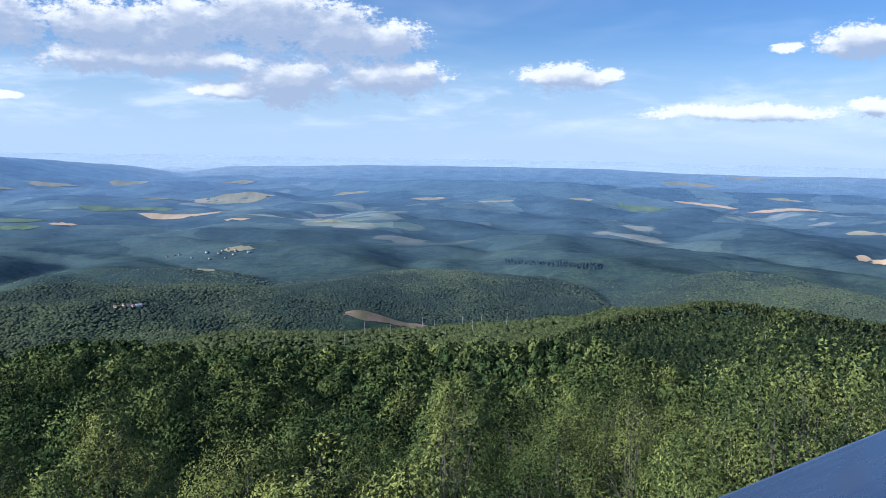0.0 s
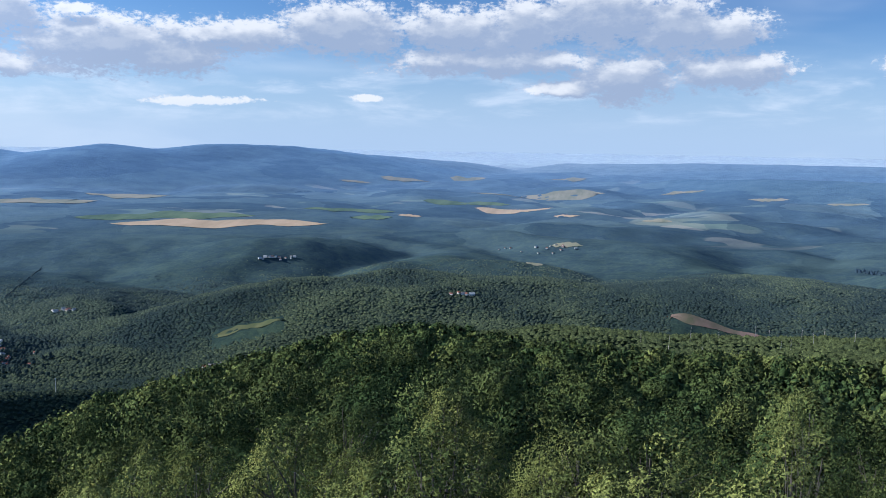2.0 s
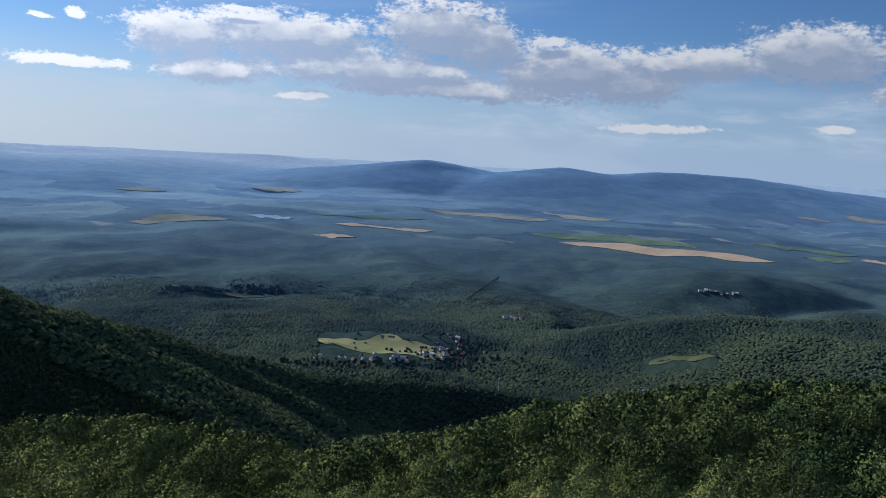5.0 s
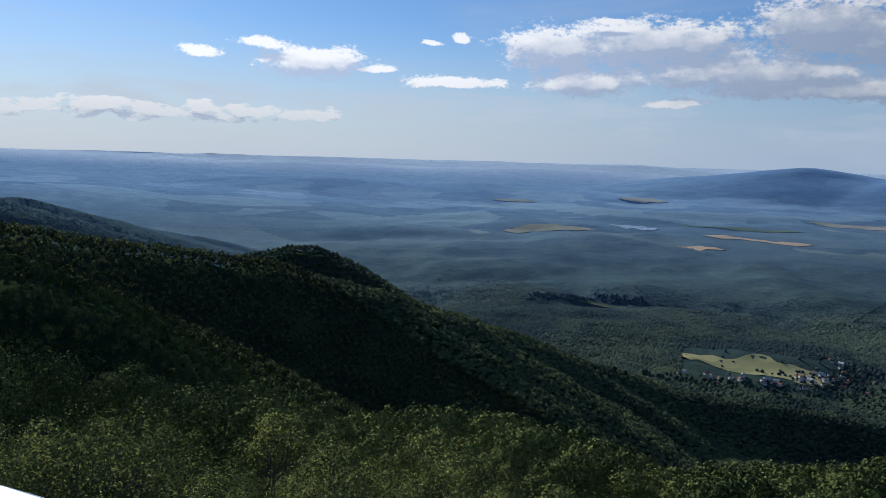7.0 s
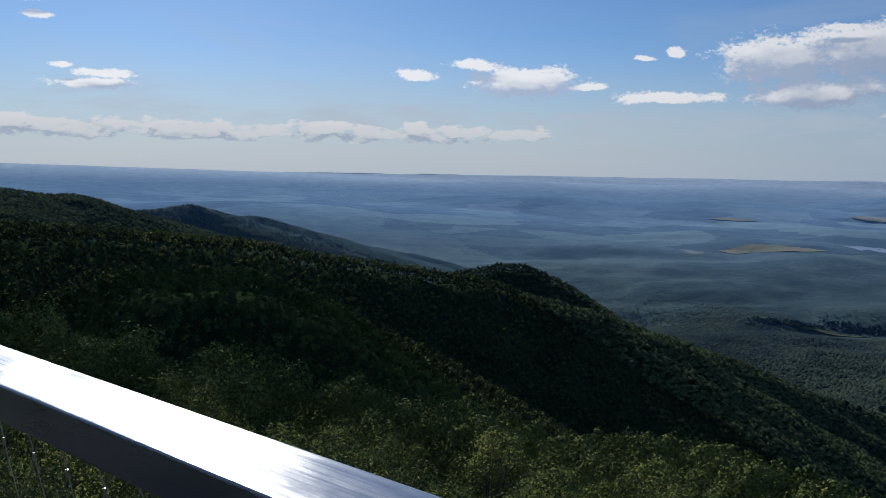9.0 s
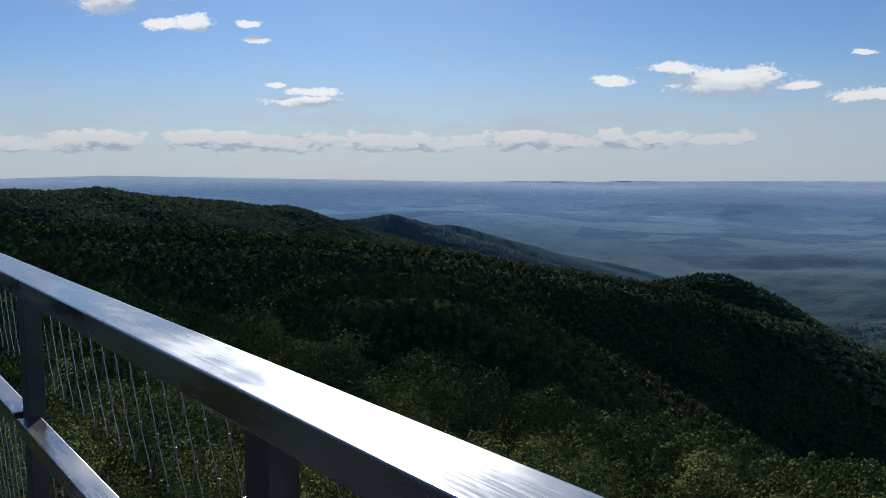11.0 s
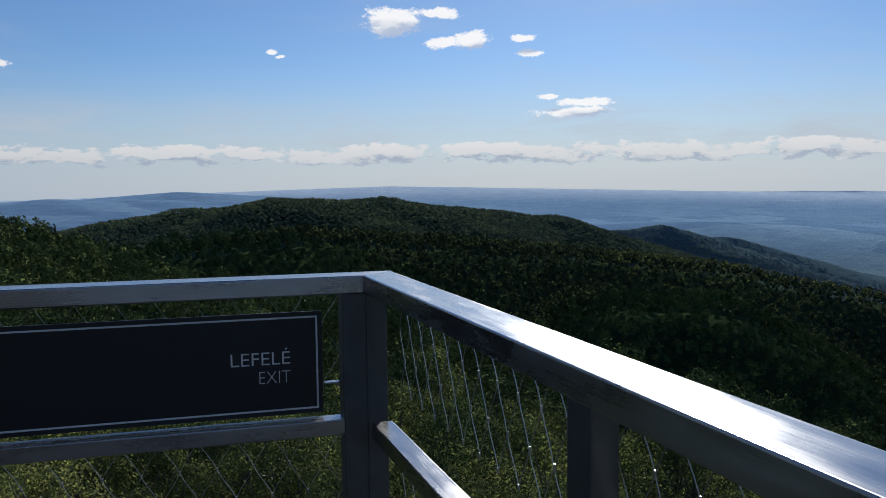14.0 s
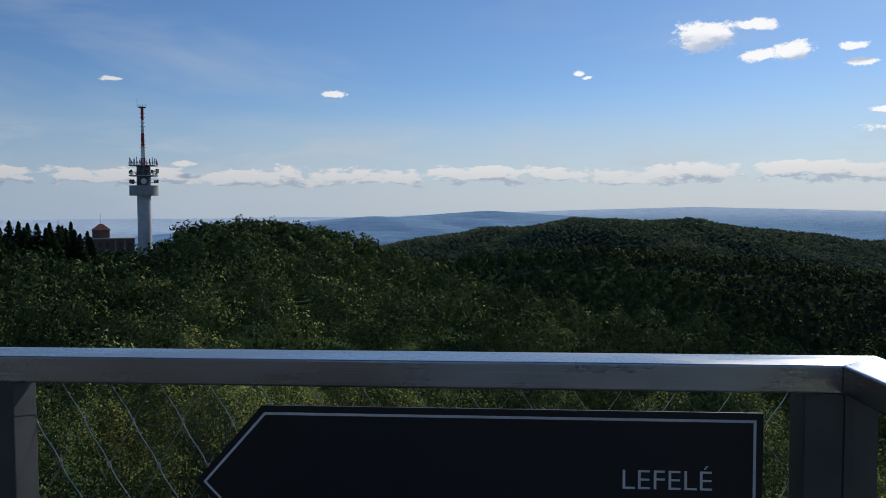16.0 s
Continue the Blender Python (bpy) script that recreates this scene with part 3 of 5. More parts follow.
def plain_material(name, color, rough, metal=0.0, grain=30.0, amount=0.12):
    m, n = material(name)
    p = n.node("ShaderNodeTexCoord").outputs["Object"]
    v = n.noise(p, grain, 5.0).outputs[0]
    lo, hi = tuple(max(c * (1 - amount), 0) for c in color), tuple(c * (1 + amount) for c in color)
    finish(n, principled(n, n.ramp(v, [(0.3, lo), (0.7, hi)]), rough, metal, bumped(n, v, 0.15, 0.004)))
    return m


STEEL = steel_material()
GALVANISED = plain_material("galvanised_steel", (0.11, 0.114, 0.12), 0.5, 0.85, grain=6, amount=0.25)
PANEL = plain_material("black_sign_panel", (0.012, 0.013, 0.016), 0.4, grain=8)
PRINT = plain_material("pale_sign_print", (0.78, 0.78, 0.76), 0.6)
WIRE = plain_material("steel_cable", (0.50, 0.50, 0.50), 0.3, 1.0, 400)
DECKING = plain_material("grey_steel_decking", (0.07, 0.068, 0.065), 0.6, 0.2, grain=12)
CONCRETE = plain_material("grey_concrete", (0.34, 0.34, 0.33), 0.85, grain=1.5)
UNSEEN_WALL = plain_material("unseen_wall_grey", (0.10, 0.096, 0.09), 0.7, grain=2)
PALE_CONCRETE = plain_material("pale_concrete", (0.55, 0.55, 0.54), 0.8, grain=0.5)
DARK_METAL = plain_material("dark_metal", (0.10, 0.10, 0.11), 0.5, 0.6)
RED_PAINT = plain_material("red_paint", (0.35, 0.05, 0.04), 0.6, grain=1)
WHITE_PAINT = plain_material("white_paint", (0.78, 0.78, 0.76), 0.6, grain=1)
BRICK_WALL = plain_material("brown_brickwork", (0.22, 0.13, 0.09), 0.9, grain=3)
TILE_ROOF = plain_material("red_tile_roof", (0.30, 0.12, 0.08), 0.85, grain=0.8, amount=0.3)
PLASTER = plain_material("pale_plaster", (0.72, 0.70, 0.64), 0.9, grain=0.6)


# ---- mesh helpers ----
def tri_mesh(name, verts, tris, mat, smooth=False):
    me = bpy.data.meshes.new(name)
    verts, tris = np.asarray(verts, np.float32), np.asarray(tris, np.int32)
    me.vertices.add(len(verts))
    me.vertices.foreach_set("co", verts.ravel())
    k = tris.shape[1]
    me.loops.add(tris.size)
    me.loops.foreach_set("vertex_index", tris.ravel())
    me.polygons.add(len(tris))
    me.polygons.foreach_set("loop_start", np.arange(0, tris.size, k, dtype=np.int32))
    if smooth:
        me.polygons.foreach_set("use_smooth", np.ones(len(tris), bool))
    me.materials.append(mat)
    me.update(calc_edges=True)
    return me


def part(name, bm, mat, parent, label=""):
    me = bpy.data.meshes.new(name)
    bm.to_mesh(me)
    bm.free()
    me.materials.append(mat)
    ob = new(name, me)
    ob.parent = parent
    return tagged(ob, label)


def empty(name, m=None):
    ob = new(name)
    if m is not None:
        ob.matrix_world = m
    return ob


def box(bm, x0, x1, y0, y1, z0, z1, bevel=0.0):
    made = bmesh.ops.create_cube(bm, size=1.0, matrix=Matrix.Translation(((x0 + x1) / 2, (y0 + y1) / 2, (z0 + z1) / 2)) @ Matrix.Diagonal((x1 - x0, y1 - y0, z1 - z0, 1)))
    if bevel:
        edges = list({e for v in made["verts"] for e in v.link_edges})
        bmesh.ops.bevel(bm, geom=edges, offset=bevel, segments=2, profile=0.6, affect="EDGES")
    return bm


def tube(bm, a, b, r0, r1=None, sides=8, caps=True):
    a, b = Vector(a), Vector(b)
    q = (b - a).to_track_quat("Z", "Y").to_matrix().to_4x4()
    bmesh.ops.create_cone(bm, cap_ends=caps, segments=sides, radius1=r0, radius2=r0 if r1 is None else r1, depth=(b - a).length, matrix=Matrix.Translation((a + b) / 2) @ q)
    return bm


# ---- the land: one sheet out to the horizon ----
def build_land():
    az = np.radians(np.concatenate((np.arange(-36, 176, 0.48), np.arange(176, 324, 4.0))))
    r = np.concatenate(([4.0], np.geomspace(10, 1150, 85), np.geomspace(1200, 45000, 230)))
    aa, rr = np.meshgrid(az, r, indexing="ij")
    x, y = -np.sin(aa) * rr, np.cos(aa) * rr
    flat = np.stack((x, y, np.zeros_like(x)), -1).reshape(-1, 3)
    v = placed(x, y, ground(x, y)).reshape(-1, 3)
    n, kk = len(az), len(r)
    i, j = np.meshgrid(np.arange(n), np.arange(kk - 1), indexing="ij")
    i2 = (i + 1) % n
    quads = np.stack((i * kk + j, i * kk + j + 1, i2 * kk + j + 1, i2 * kk + j), -1).reshape(-1, 4)[:, ::-1]
    hub = len(v)
    v = np.vstack((v, placed(np.zeros(1), np.zeros(1), np.array((-23.0,)))))
    ob = new("ground", tri_mesh("ground", v, quads, LAND, True))
    bm = bmesh.new()
    bm.from_mesh(ob.data)
    bm.verts.ensure_lookup_table()
    for q in range(n):
        bm.faces.new((bm.verts[hub], bm.verts[q * kk], bm.verts[((q + 1) % n) * kk]))
    bmesh.ops.recalc_face_normals(bm, faces=bm.faces)
    bm.to_mesh(ob.data)
    bm.free()
    true = ob.data.attributes.new("true_place", "FLOAT_VECTOR", "POINT")
    true.data.foreach_set("vector", np.vstack((flat, np.zeros((1, 3)))).astype(np.float32).ravel())
    step = 12.0 + 0.006 * rr
    fx, fy = (canopy(x + step, y) - canopy(x - step, y)) / (2 * step), (canopy(x, y + step) - canopy(x, y - step)) / (2 * step)
    k = 1.3 + np.clip((rr - 2500) / 5000, 0, 0.4)
    up = np.stack((-fx * k, -fy * k, np.ones_like(fx)), -1).reshape(-1, 3)
    up /= np.linalg.norm(up, axis=1)[:, None]
    slope = ob.data.attributes.new("true_slope", "FLOAT_VECTOR", "POINT")
    slope.data.foreach_set("vector", np.vstack((up, ((0, 0, 1),))).astype(np.float32).ravel())
    rise = ob.data.attributes.new("upland", "FLOAT", "POINT")
    rise.data.foreach_set("value", np.append(land(x, y)[1].ravel(), 0.0).astype(np.float32))
    tagged(ob, "wooded hills and a wide valley reaching blue to the horizon", "ground", kind="structure")


build_land()

# ---- woods ----
rng = np.random.default_rng(7)


def ico(level=0):
    bm = bmesh.new()
    bmesh.ops.create_icosphere(bm, subdivisions=level + 1, radius=1.0)
    v = np.array([p.co[:] for p in bm.verts])
    f = np.array([[p.index for p in q.verts] for q in bm.faces])
    bm.free()
    return v, f


ICO = ico()


def balls(centres, radii, rough, flat=0.8):
    """Many uneven lumps in one go: vertices and triangles."""
    v, f = ICO
    n = len(centres)
    k = 1 + rough * (rng.random((n, len(v))) - 0.5) * 2
    verts = v[None] * (np.asarray(radii)[:, None] * k)[..., None] * np.array((1, 1, flat)) + centres[:, None]
    return verts.reshape(-1, 3), (f[None] + (np.arange(n) * len(v))[:, None, None]).reshape(-1, 3)


def leaves(centres, out, size, aspect=0.6, spread=0.9):
    """Leaf blades round the centres, one triangle each, facing roughly outwards."""
    n = len(centres)
    d = out + spread * rng.normal(size=(n, 3))
    d /= np.linalg.norm(d, axis=1)[:, None]
    a = np.cross(d, rng.normal(size=(n, 3)))
    a /= np.linalg.norm(a, axis=1)[:, None]
    b = np.cross(d, a)
    s = np.asarray(size)[:, None]
    v = np.stack((centres - a * s * 0.45 + b * s * 0.5 * aspect, centres - a * s * 0.45 - b * s * 0.5 * aspect, centres + a * s * 0.6), 1).reshape(-1, 3)
    return v, np.arange(n * 3).reshape(-1, 3)


def domes(centres, radii, rough):
    """Many uneven tree tops, a peak over two uneven rings each."""
    n = len(centres)
    a = rng.random((n, 1)) * 6.28 + np.arange(5) * 1.2566
    k = 1 + rough * (rng.random((n, 11)) - 0.5) * 2
    x = np.concatenate((np.zeros((n, 1)), 0.72 * np.cos(a), np.cos(a + 0.6)), 1) * k
    y = np.concatenate((np.zeros((n, 1)), 0.72 * np.sin(a), np.sin(a + 0.6)), 1) * k
    z = np.concatenate((np.ones((n, 1)), np.full((n, 5), 0.62), np.full((n, 5), -0.55)), 1) * k
    v = np.stack((x, y, z), -1) * np.asarray(radii)[:, None, None] + centres[:, None]
    q = np.arange(5)
    r = (q + 1) % 5
    f = np.concatenate((np.stack((q * 0, q + 1, r + 1), 1), np.stack((q + 1, q + 6, r + 1), 1), np.stack((r + 1, q + 6, r + 6), 1)))
    return v.reshape(-1, 3), (f[None] + (np.arange(n) * 11)[:, None, None]).reshape(-1, 3)


def joined(*pieces):
    vs, fs, base = [], [], 0
    for v, f in pieces:
        vs.append(v)
        fs.append(f + base)
        base += len(v)
    return np.vstack(vs), np.vstack(fs)


def crown_points(count, height, radius, low):
    """Clump centres over an uneven dome."""
    u = rng.random(count)
    a = rng.random(count) * 2 * math.pi
    up = 1 - 1.25 * u ** 1.1
    ring = np.sqrt(np.clip(1 - up * up, 0.02, 1))
    k = 0.72 + 0.34 * rng.random(count)
    c = np.stack((np.cos(a) * ring * radius * k, np.sin(a) * ring * radius * k, low + (height - low) * (0.42 + 0.5 * up * k)), 1)
    return c


def give_boughs(me, out):
    out = out / np.maximum(np.linalg.norm(out, axis=1), 1e-6)[:, None]
    me.attributes.new("bough_out", "FLOAT_VECTOR", "POINT").data.foreach_set("vector", out.astype(np.float32).ravel())


def broad_tree(height, radius, clumps, per, leaf):
    low = height * 0.22
    c = crown_points(clumps, height, radius, low)
    size = radius * (0.21 + 0.15 * rng.random(clumps))
    heart = (c - (0, 0, low + (height - low) * 0.5)) / (radius, radius, (height - low) * 0.5)
    d = rng.normal(size=(clumps, per, 3)) + 0.55 * heart[:, None] + (0, 0, 0.3)
    d /= np.linalg.norm(d, axis=2)[..., None]
    at = c[:, None] + d * (size[:, None] * (0.7 + 0.45 * rng.random((clumps, per)) ** 1.5))[..., None] * (1, 1, 1.15)
    foliage = leaves(at.reshape(-1, 3), (d + 0.4 * heart[:, None]).reshape(-1, 3), leaf * (0.6 + 0.8 * rng.random(clumps * per)), 0.62, 0.5)
    crown = tri_mesh("crown", *foliage, LEAF)
    give_boughs(crown, np.repeat((d + 0.35 * heart[:, None]).reshape(-1, 3), 3, 0))
    root = empty("broadleaf_tree")
    bm = bmesh.new()
    r0 = height * 0.014 + 0.05
    lean = Vector((random.uniform(-0.5, 0.5), random.uniform(-0.5, 0.5), height * 0.62))
    tube(bm, (0, 0, 0), lean * 0.5, r0, r0 * 0.72, 8)
    tube(bm, lean * 0.49, lean * 1.3, r0 * 0.72, r0 * 0.2, 7)
    for q in range(0, clumps, 2):
        start = lean * random.uniform(0.45, 1.15)
        tube(bm, start, Vector(c[q]), r0 * 0.32, 0.015, 5)
    trunk = part("trunk", bm, BARK, root)
    top = new("crown", crown)
    top.parent = root
    return root


def sapling(height, per, leaf):
    """A young tree whose bare twigs stand up over the crown."""
    root = broad_tree(height, height * 0.17, 22, per, leaf)
    bm = bmesh.new()
    for q in range(14):
        a = random.uniform(0, 6.28)
        p = Vector((math.cos(a) * height * 0.07, math.sin(a) * height * 0.07, height * 0.74))
        tube(bm, p, p + Vector((random.uniform(-0.9, 0.9), random.uniform(-0.9, 0.9), height * random.uniform(0.08, 0.19))), 0.014, 0.004, 4)
    part("twig_tuft", bm, BARK, root)
    return root


def sight_limit():
    az, r = np.arange(-38, 178.1, 0.5), np.geomspace(12, 3000, 260)
    aa, rr = np.meshgrid(np.radians(az), r, indexing="ij")
    e = np.degrees(np.arctan2(canopy(-np.sin(aa) * rr, np.cos(aa) * rr), rr))
    return az, r, np.maximum.accumulate(e, 1)


SIGHT = sight_limit()


def scatter(r0, r1, gap, margin, az0=-36.0, az1=176.0):
    """Jittered places in a ring sector that are not wholly behind nearer ground."""
    n = int(2 * r1 / gap) + 1
    gx, gy = np.meshgrid(np.arange(n) * gap - r1, np.arange(n) * gap - r1)
    x, y = gx.ravel() + (rng.random(n * n) - 0.5) * gap * 0.9, gy.ravel() + (rng.random(n * n) - 0.5) * gap * 0.9
    r, a = np.hypot(x, y), np.degrees(np.arctan2(-x, y))
    a = np.where(a < -100, a + 360, a)
    keep = (r >= r0) & (r < r1) & (a > az0) & (a < az1)
    x, y, r, a = x[keep], y[keep], r[keep], a[keep]
    az, rr, top = SIGHT
    i = np.clip(np.round((a - az[0]) / 0.5).astype(int), 0, len(az) - 1)
    j = np.clip(np.searchsorted(rr, r * 0.96) - 1, 0, len(rr) - 1)
    e = np.degrees(np.arctan2(canopy(x, y) + 3, r))
    keep = e > top[i, j] - margin
    return x[keep], y[keep], r[keep]


def near_woods():
    """Single trees: those close below the deck carry finer leaves."""
    close = [broad_tree(13.0, 2.9, 70, 240, 0.07), broad_tree(12.0, 2.5, 62, 240, 0.066), broad_tree(11.0, 2.3, 56, 240, 0.066), sapling(13.0, 260, 0.07)]
    wider = [broad_tree(13.0, 3.0, 48, 130, 0.122), broad_tree(12.0, 2.6, 44, 130, 0.118), broad_tree(14.0, 3.3, 52, 130, 0.125), broad_tree(11.0, 2.4, 40, 130, 0.115), broad_tree(12.5, 2.9, 46, 130, 0.12), sapling(14.0, 180, 0.125)]
    labels = ["broad oak with dense sunlit green leaves", "young oak with light green leaves on the slope", "small hornbeam with close green leaves", "slender tree with bare grey twigs over its leaves",
              "broad oak with dense green leaves", "young oak with yellowish green leaves", "tall oak with a wide uneven green crown",
              "hornbeam with close green leaves", "oak with mixed dark and yellowish leaves", "slender tree with bare twigs over its crown"]
    kinds = close + wider
    for kind, label in zip(kinds, labels):
        tagged(kind, label, "tree", "trees below the lookout")
    tall = (13.0, 12.0, 11.0, 13.0, 13.0, 12.0, 14.0, 11.0, 12.5, 14.0)
    x, y, r = scatter(19, 53, 4.4, 4.5)
    x2, y2, r2 = scatter(19, 60, 6.2, 4.5, 116.0, 176.0)      # closer woods towards the next hill
    x, y, r = np.append(x, x2), np.append(y, y2), np.append(r, r2)
    used = set()

    def plant(k, px, py, s, wide):
        z = float(ground(np.array((px,)), np.array((py,)))[0])
        m = pose(px + EYE[0], py + EYE[1], z + EYE[2] - 0.15, rng.normal() * 2, rng.normal() * 2, rng.random() * 360)
        if k in used:
            kinds[k].scale = (wide * s, wide * s, s)
            copy_thing(kinds[k], m)
        else:
            used.add(k)
            kinds[k].matrix_basis = m

    for px, py, pr in zip(x, y, r):
        k = int(rng.choice(4, p=(0.28, 0.28, 0.3, 0.14))) if pr < 28 else 4 + int(rng.choice(6, p=(0.2, 0.18, 0.2, 0.16, 0.18, 0.08)))
        plant(k, px, py, 13.0 / tall[k] * (1.06 - 0.3 * rng.random() ** 1.3), 0.85 + 0.25 * rng.random())
    # the tall ones that reach up before the valley
    for az, pr, k, s, wide in ((-6.3, 30, 3, 1.13, 0.45), (-27.2, 22, 3, 1.22, 0.8), (-25.6, 24, 1, 1.2, 0.9), (-15.5, 33, 3, 1.16, 0.7), (-21.5, 27, 0, 1.06, 0.9), (-11.5, 34, 2, 1.25, 0.8), (-28.5, 20.5, 0, 1.1, 0.8), (-26.4, 22, 1, 1.2, 0.75), (-24.2, 25, 0, 1.05, 0.85), (-18.3, 30, 1, 1.12, 0.85), (-13.4, 32, 0, 1.04, 0.8), (-8.6, 33, 2, 1.12, 0.7)):
        plant(k, -math.sin(radians(az)) * pr, math.cos(radians(az)) * pr, s, wide)


near_woods()


def caps(centres, radii, rough):
    """Many far tree tops, a peak over one uneven ring each."""
    n = len(centres)
    a = rng.random((n, 1)) * 6.28 + np.arange(5) * 1.2566
    k = 1 + rough * (rng.random((n, 6)) - 0.5) * 2
    x = np.concatenate((0.3 * (rng.random((n, 1)) - 0.5), np.cos(a)), 1) * k
    y = np.concatenate((0.3 * (rng.random((n, 1)) - 0.5), np.sin(a)), 1) * k
    z = np.concatenate((np.full((n, 1), 0.55), np.full((n, 5), -0.2)), 1) * k
    v = np.stack((x, y, z), -1) * np.asarray(radii)[:, None, None] + centres[:, None]
    q = np.arange(5)
    f = np.stack((q * 0, q + 1, (q + 1) % 5 + 1), 1)
    return v.reshape(-1, 3), (f[None] + (np.arange(n) * 6)[:, None, None]).reshape(-1, 3)


def mid_woods(r0, r1, gap, margin, lobes, bits, bit_size, mat, name, label, uneven=1.5):
    """Closed woodland: each tree lobes of leaves, over a core painted dark as crown shade if lobes are few, or a plain
    top far off.
    """
    x, y, r = scatter(r0, r1, gap, margin)
    keep = ~open_ground(x, y) & (rng.random(len(x)) > np.clip((r - 3300) / 900, 0, 1))
    x, y, r = x[keep], y[keep], r[keep]
    n = len(x)
    h = canopy(x, y) - 0.4 + uneven * np.clip(rng.normal(size=n), -2, 1.6)
    rad = gap * (0.43 + 0.26 * rng.random(n))
    young = np.clip(hills(x, y, 420, 2, 41) * 3, -0.3, 0.6)
    az = np.degrees(np.arctan2(-x, y))
    young = np.where((az > -22) & (az < 12) & (r > 900) & (r < 1500), 0.55, young)
    own = np.clip(rng.random(n) * 0.8 + young * np.interp(r, (150, 600), (0.3, 1.0)), -0.2, 1.3)
    top = np.stack((x, y, h - rad * 0.95), 1)
    pieces, tones, boughs = [], [], []

    def add(piece, per, out=None):
        pieces.append(piece)
        tones.append(np.repeat(own, per))
        boughs.append(np.zeros((len(piece[0]), 3)) if out is None else np.repeat(out, 3, 0))

    if lobes:
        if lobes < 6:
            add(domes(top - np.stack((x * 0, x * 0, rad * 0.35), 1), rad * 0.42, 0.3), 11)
            # shade inside the crown, put into the core's colour
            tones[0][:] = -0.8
        m = bits // lobes
        for q in range(lobes):
            a = rng.random(n) * 6.28 if q else rng.random(n)
            out = rad * (0.5 + 0.2 * rng.random(n)) if q else rad * 0.12
            c = top + np.stack((np.cos(a) * out, np.sin(a) * out, rad * (0.42 * rng.random(n) - 0.02 if q else 0.5 + 0 * a)), 1)
            size = rad * (0.36 + 0.16 * rng.random(n))
            d = rng.normal(size=(n, m, 3))
            d[..., 2] = np.abs(d[..., 2]) * 1.1 - 0.35
            d /= np.linalg.norm(d, axis=2)[..., None]
            at = c[:, None] + d * (size[:, None] * (0.72 + 0.42 * rng.random((n, m))))[..., None] * (1, 1, 1.15)
            whole = (at - top[:, None]) / rad[:, None, None]
            add(leaves(at.reshape(-1, 3), d.reshape(-1, 3), bit_size * (0.6 + 0.8 * rng.random(n * m)), 0.75, 0.42), m * 3, (0.4 * d + 1.0 * whole).reshape(-1, 3))
    else:
        add(caps(top, rad * 1.25, 0.4), 6)
        if bits:
            d = rng.normal(size=(n, bits, 3))
            d[..., 2] = np.abs(d[..., 2])
            d /= np.linalg.norm(d, axis=2)[..., None]
            at = top[:, None] + d * (rad[:, None] * (0.6 + 0.5 * rng.random((n, bits))))[..., None]
            add(leaves(at.reshape(-1, 3), d.reshape(-1, 3), bit_size * (0.6 + 0.8 * rng.random(n * bits)), 0.8, 0.4), bits * 3)
    v, f = joined(*pieces)
    ob = new(name, tri_mesh(name, placed(v[:, 0], v[:, 1], v[:, 2]), f, mat))
    give_boughs(ob.data, np.concatenate(boughs))
    tone = ob.data.attributes.new("tree_tone", "FLOAT", "POINT")
    tone.data.foreach_set("value", np.concatenate(tones).astype(np.float32))
    tagged(ob, label, "forest", kind="stuff")


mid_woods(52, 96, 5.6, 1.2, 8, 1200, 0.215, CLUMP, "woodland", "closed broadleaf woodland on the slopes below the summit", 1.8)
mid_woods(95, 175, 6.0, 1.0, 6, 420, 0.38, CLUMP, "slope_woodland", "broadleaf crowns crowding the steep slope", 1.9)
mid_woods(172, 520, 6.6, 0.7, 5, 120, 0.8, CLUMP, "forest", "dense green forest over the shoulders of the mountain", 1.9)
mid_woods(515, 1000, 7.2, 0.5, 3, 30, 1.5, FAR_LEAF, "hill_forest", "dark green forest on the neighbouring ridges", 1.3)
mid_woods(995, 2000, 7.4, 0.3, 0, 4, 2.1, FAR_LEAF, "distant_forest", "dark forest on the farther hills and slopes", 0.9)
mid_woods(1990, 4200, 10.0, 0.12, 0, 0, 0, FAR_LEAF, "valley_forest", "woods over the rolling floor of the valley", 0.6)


def field(name, az, el, wide, deep, kind, label, cat):
    near, mid, far = stretch(az, el, deep)
    if mid < 2100 and kind in "wpg":
        return None
    n, k = 22, 7
    u, v = np.meshgrid(np.linspace(-1, 1, n), np.linspace(-1, 1, k), indexing="ij")
    seed = int(abs(az * 37 + el * 91)) % 500
    wob = hills(u[:, :1] * 3 + seed, v[:, :1] * 0, 1.0, 2, seed)
    wob2 = hills(u[:, :1] * 3 + seed, v[:, :1] * 0 + 9, 1.0, 2, seed + 3)
    a = np.radians(az + wide * u * (1 + 0.25 * hills(u * 0 + seed, v * 2, 1.0, 2, seed)))
    lo, hi = near + (mid - near) * (0.9 * (wob + 0.5)), far - (far - mid) * (0.9 * (wob2 + 0.5))
    lo, hi = lo * (1 - np.abs(u[:, :1]) ** 4) + mid * np.abs(u[:, :1]) ** 4, hi * (1 - np.abs(u[:, :1]) ** 4) + mid * np.abs(u[:, :1]) ** 4
    r = lo + (hi - lo) * (v + 1) / 2
    x, y = -np.sin(a) * r, np.cos(a) * r
    verts = placed(x, y, ground(x, y) + 0.5 + r * 0.0003).reshape(-1, 3)
    i, j = np.meshgrid(np.arange(n - 1), np.arange(k - 1), indexing="ij")
    quads = np.stack((i * k + j, (i + 1) * k + j, (i + 1) * k + j + 1, i * k + j + 1), -1).reshape(-1, 4)
    ob = new(name, tri_mesh(name, verts, quads, FIELDS[kind]))
    return tagged(ob, label, cat, "fields of the valley")


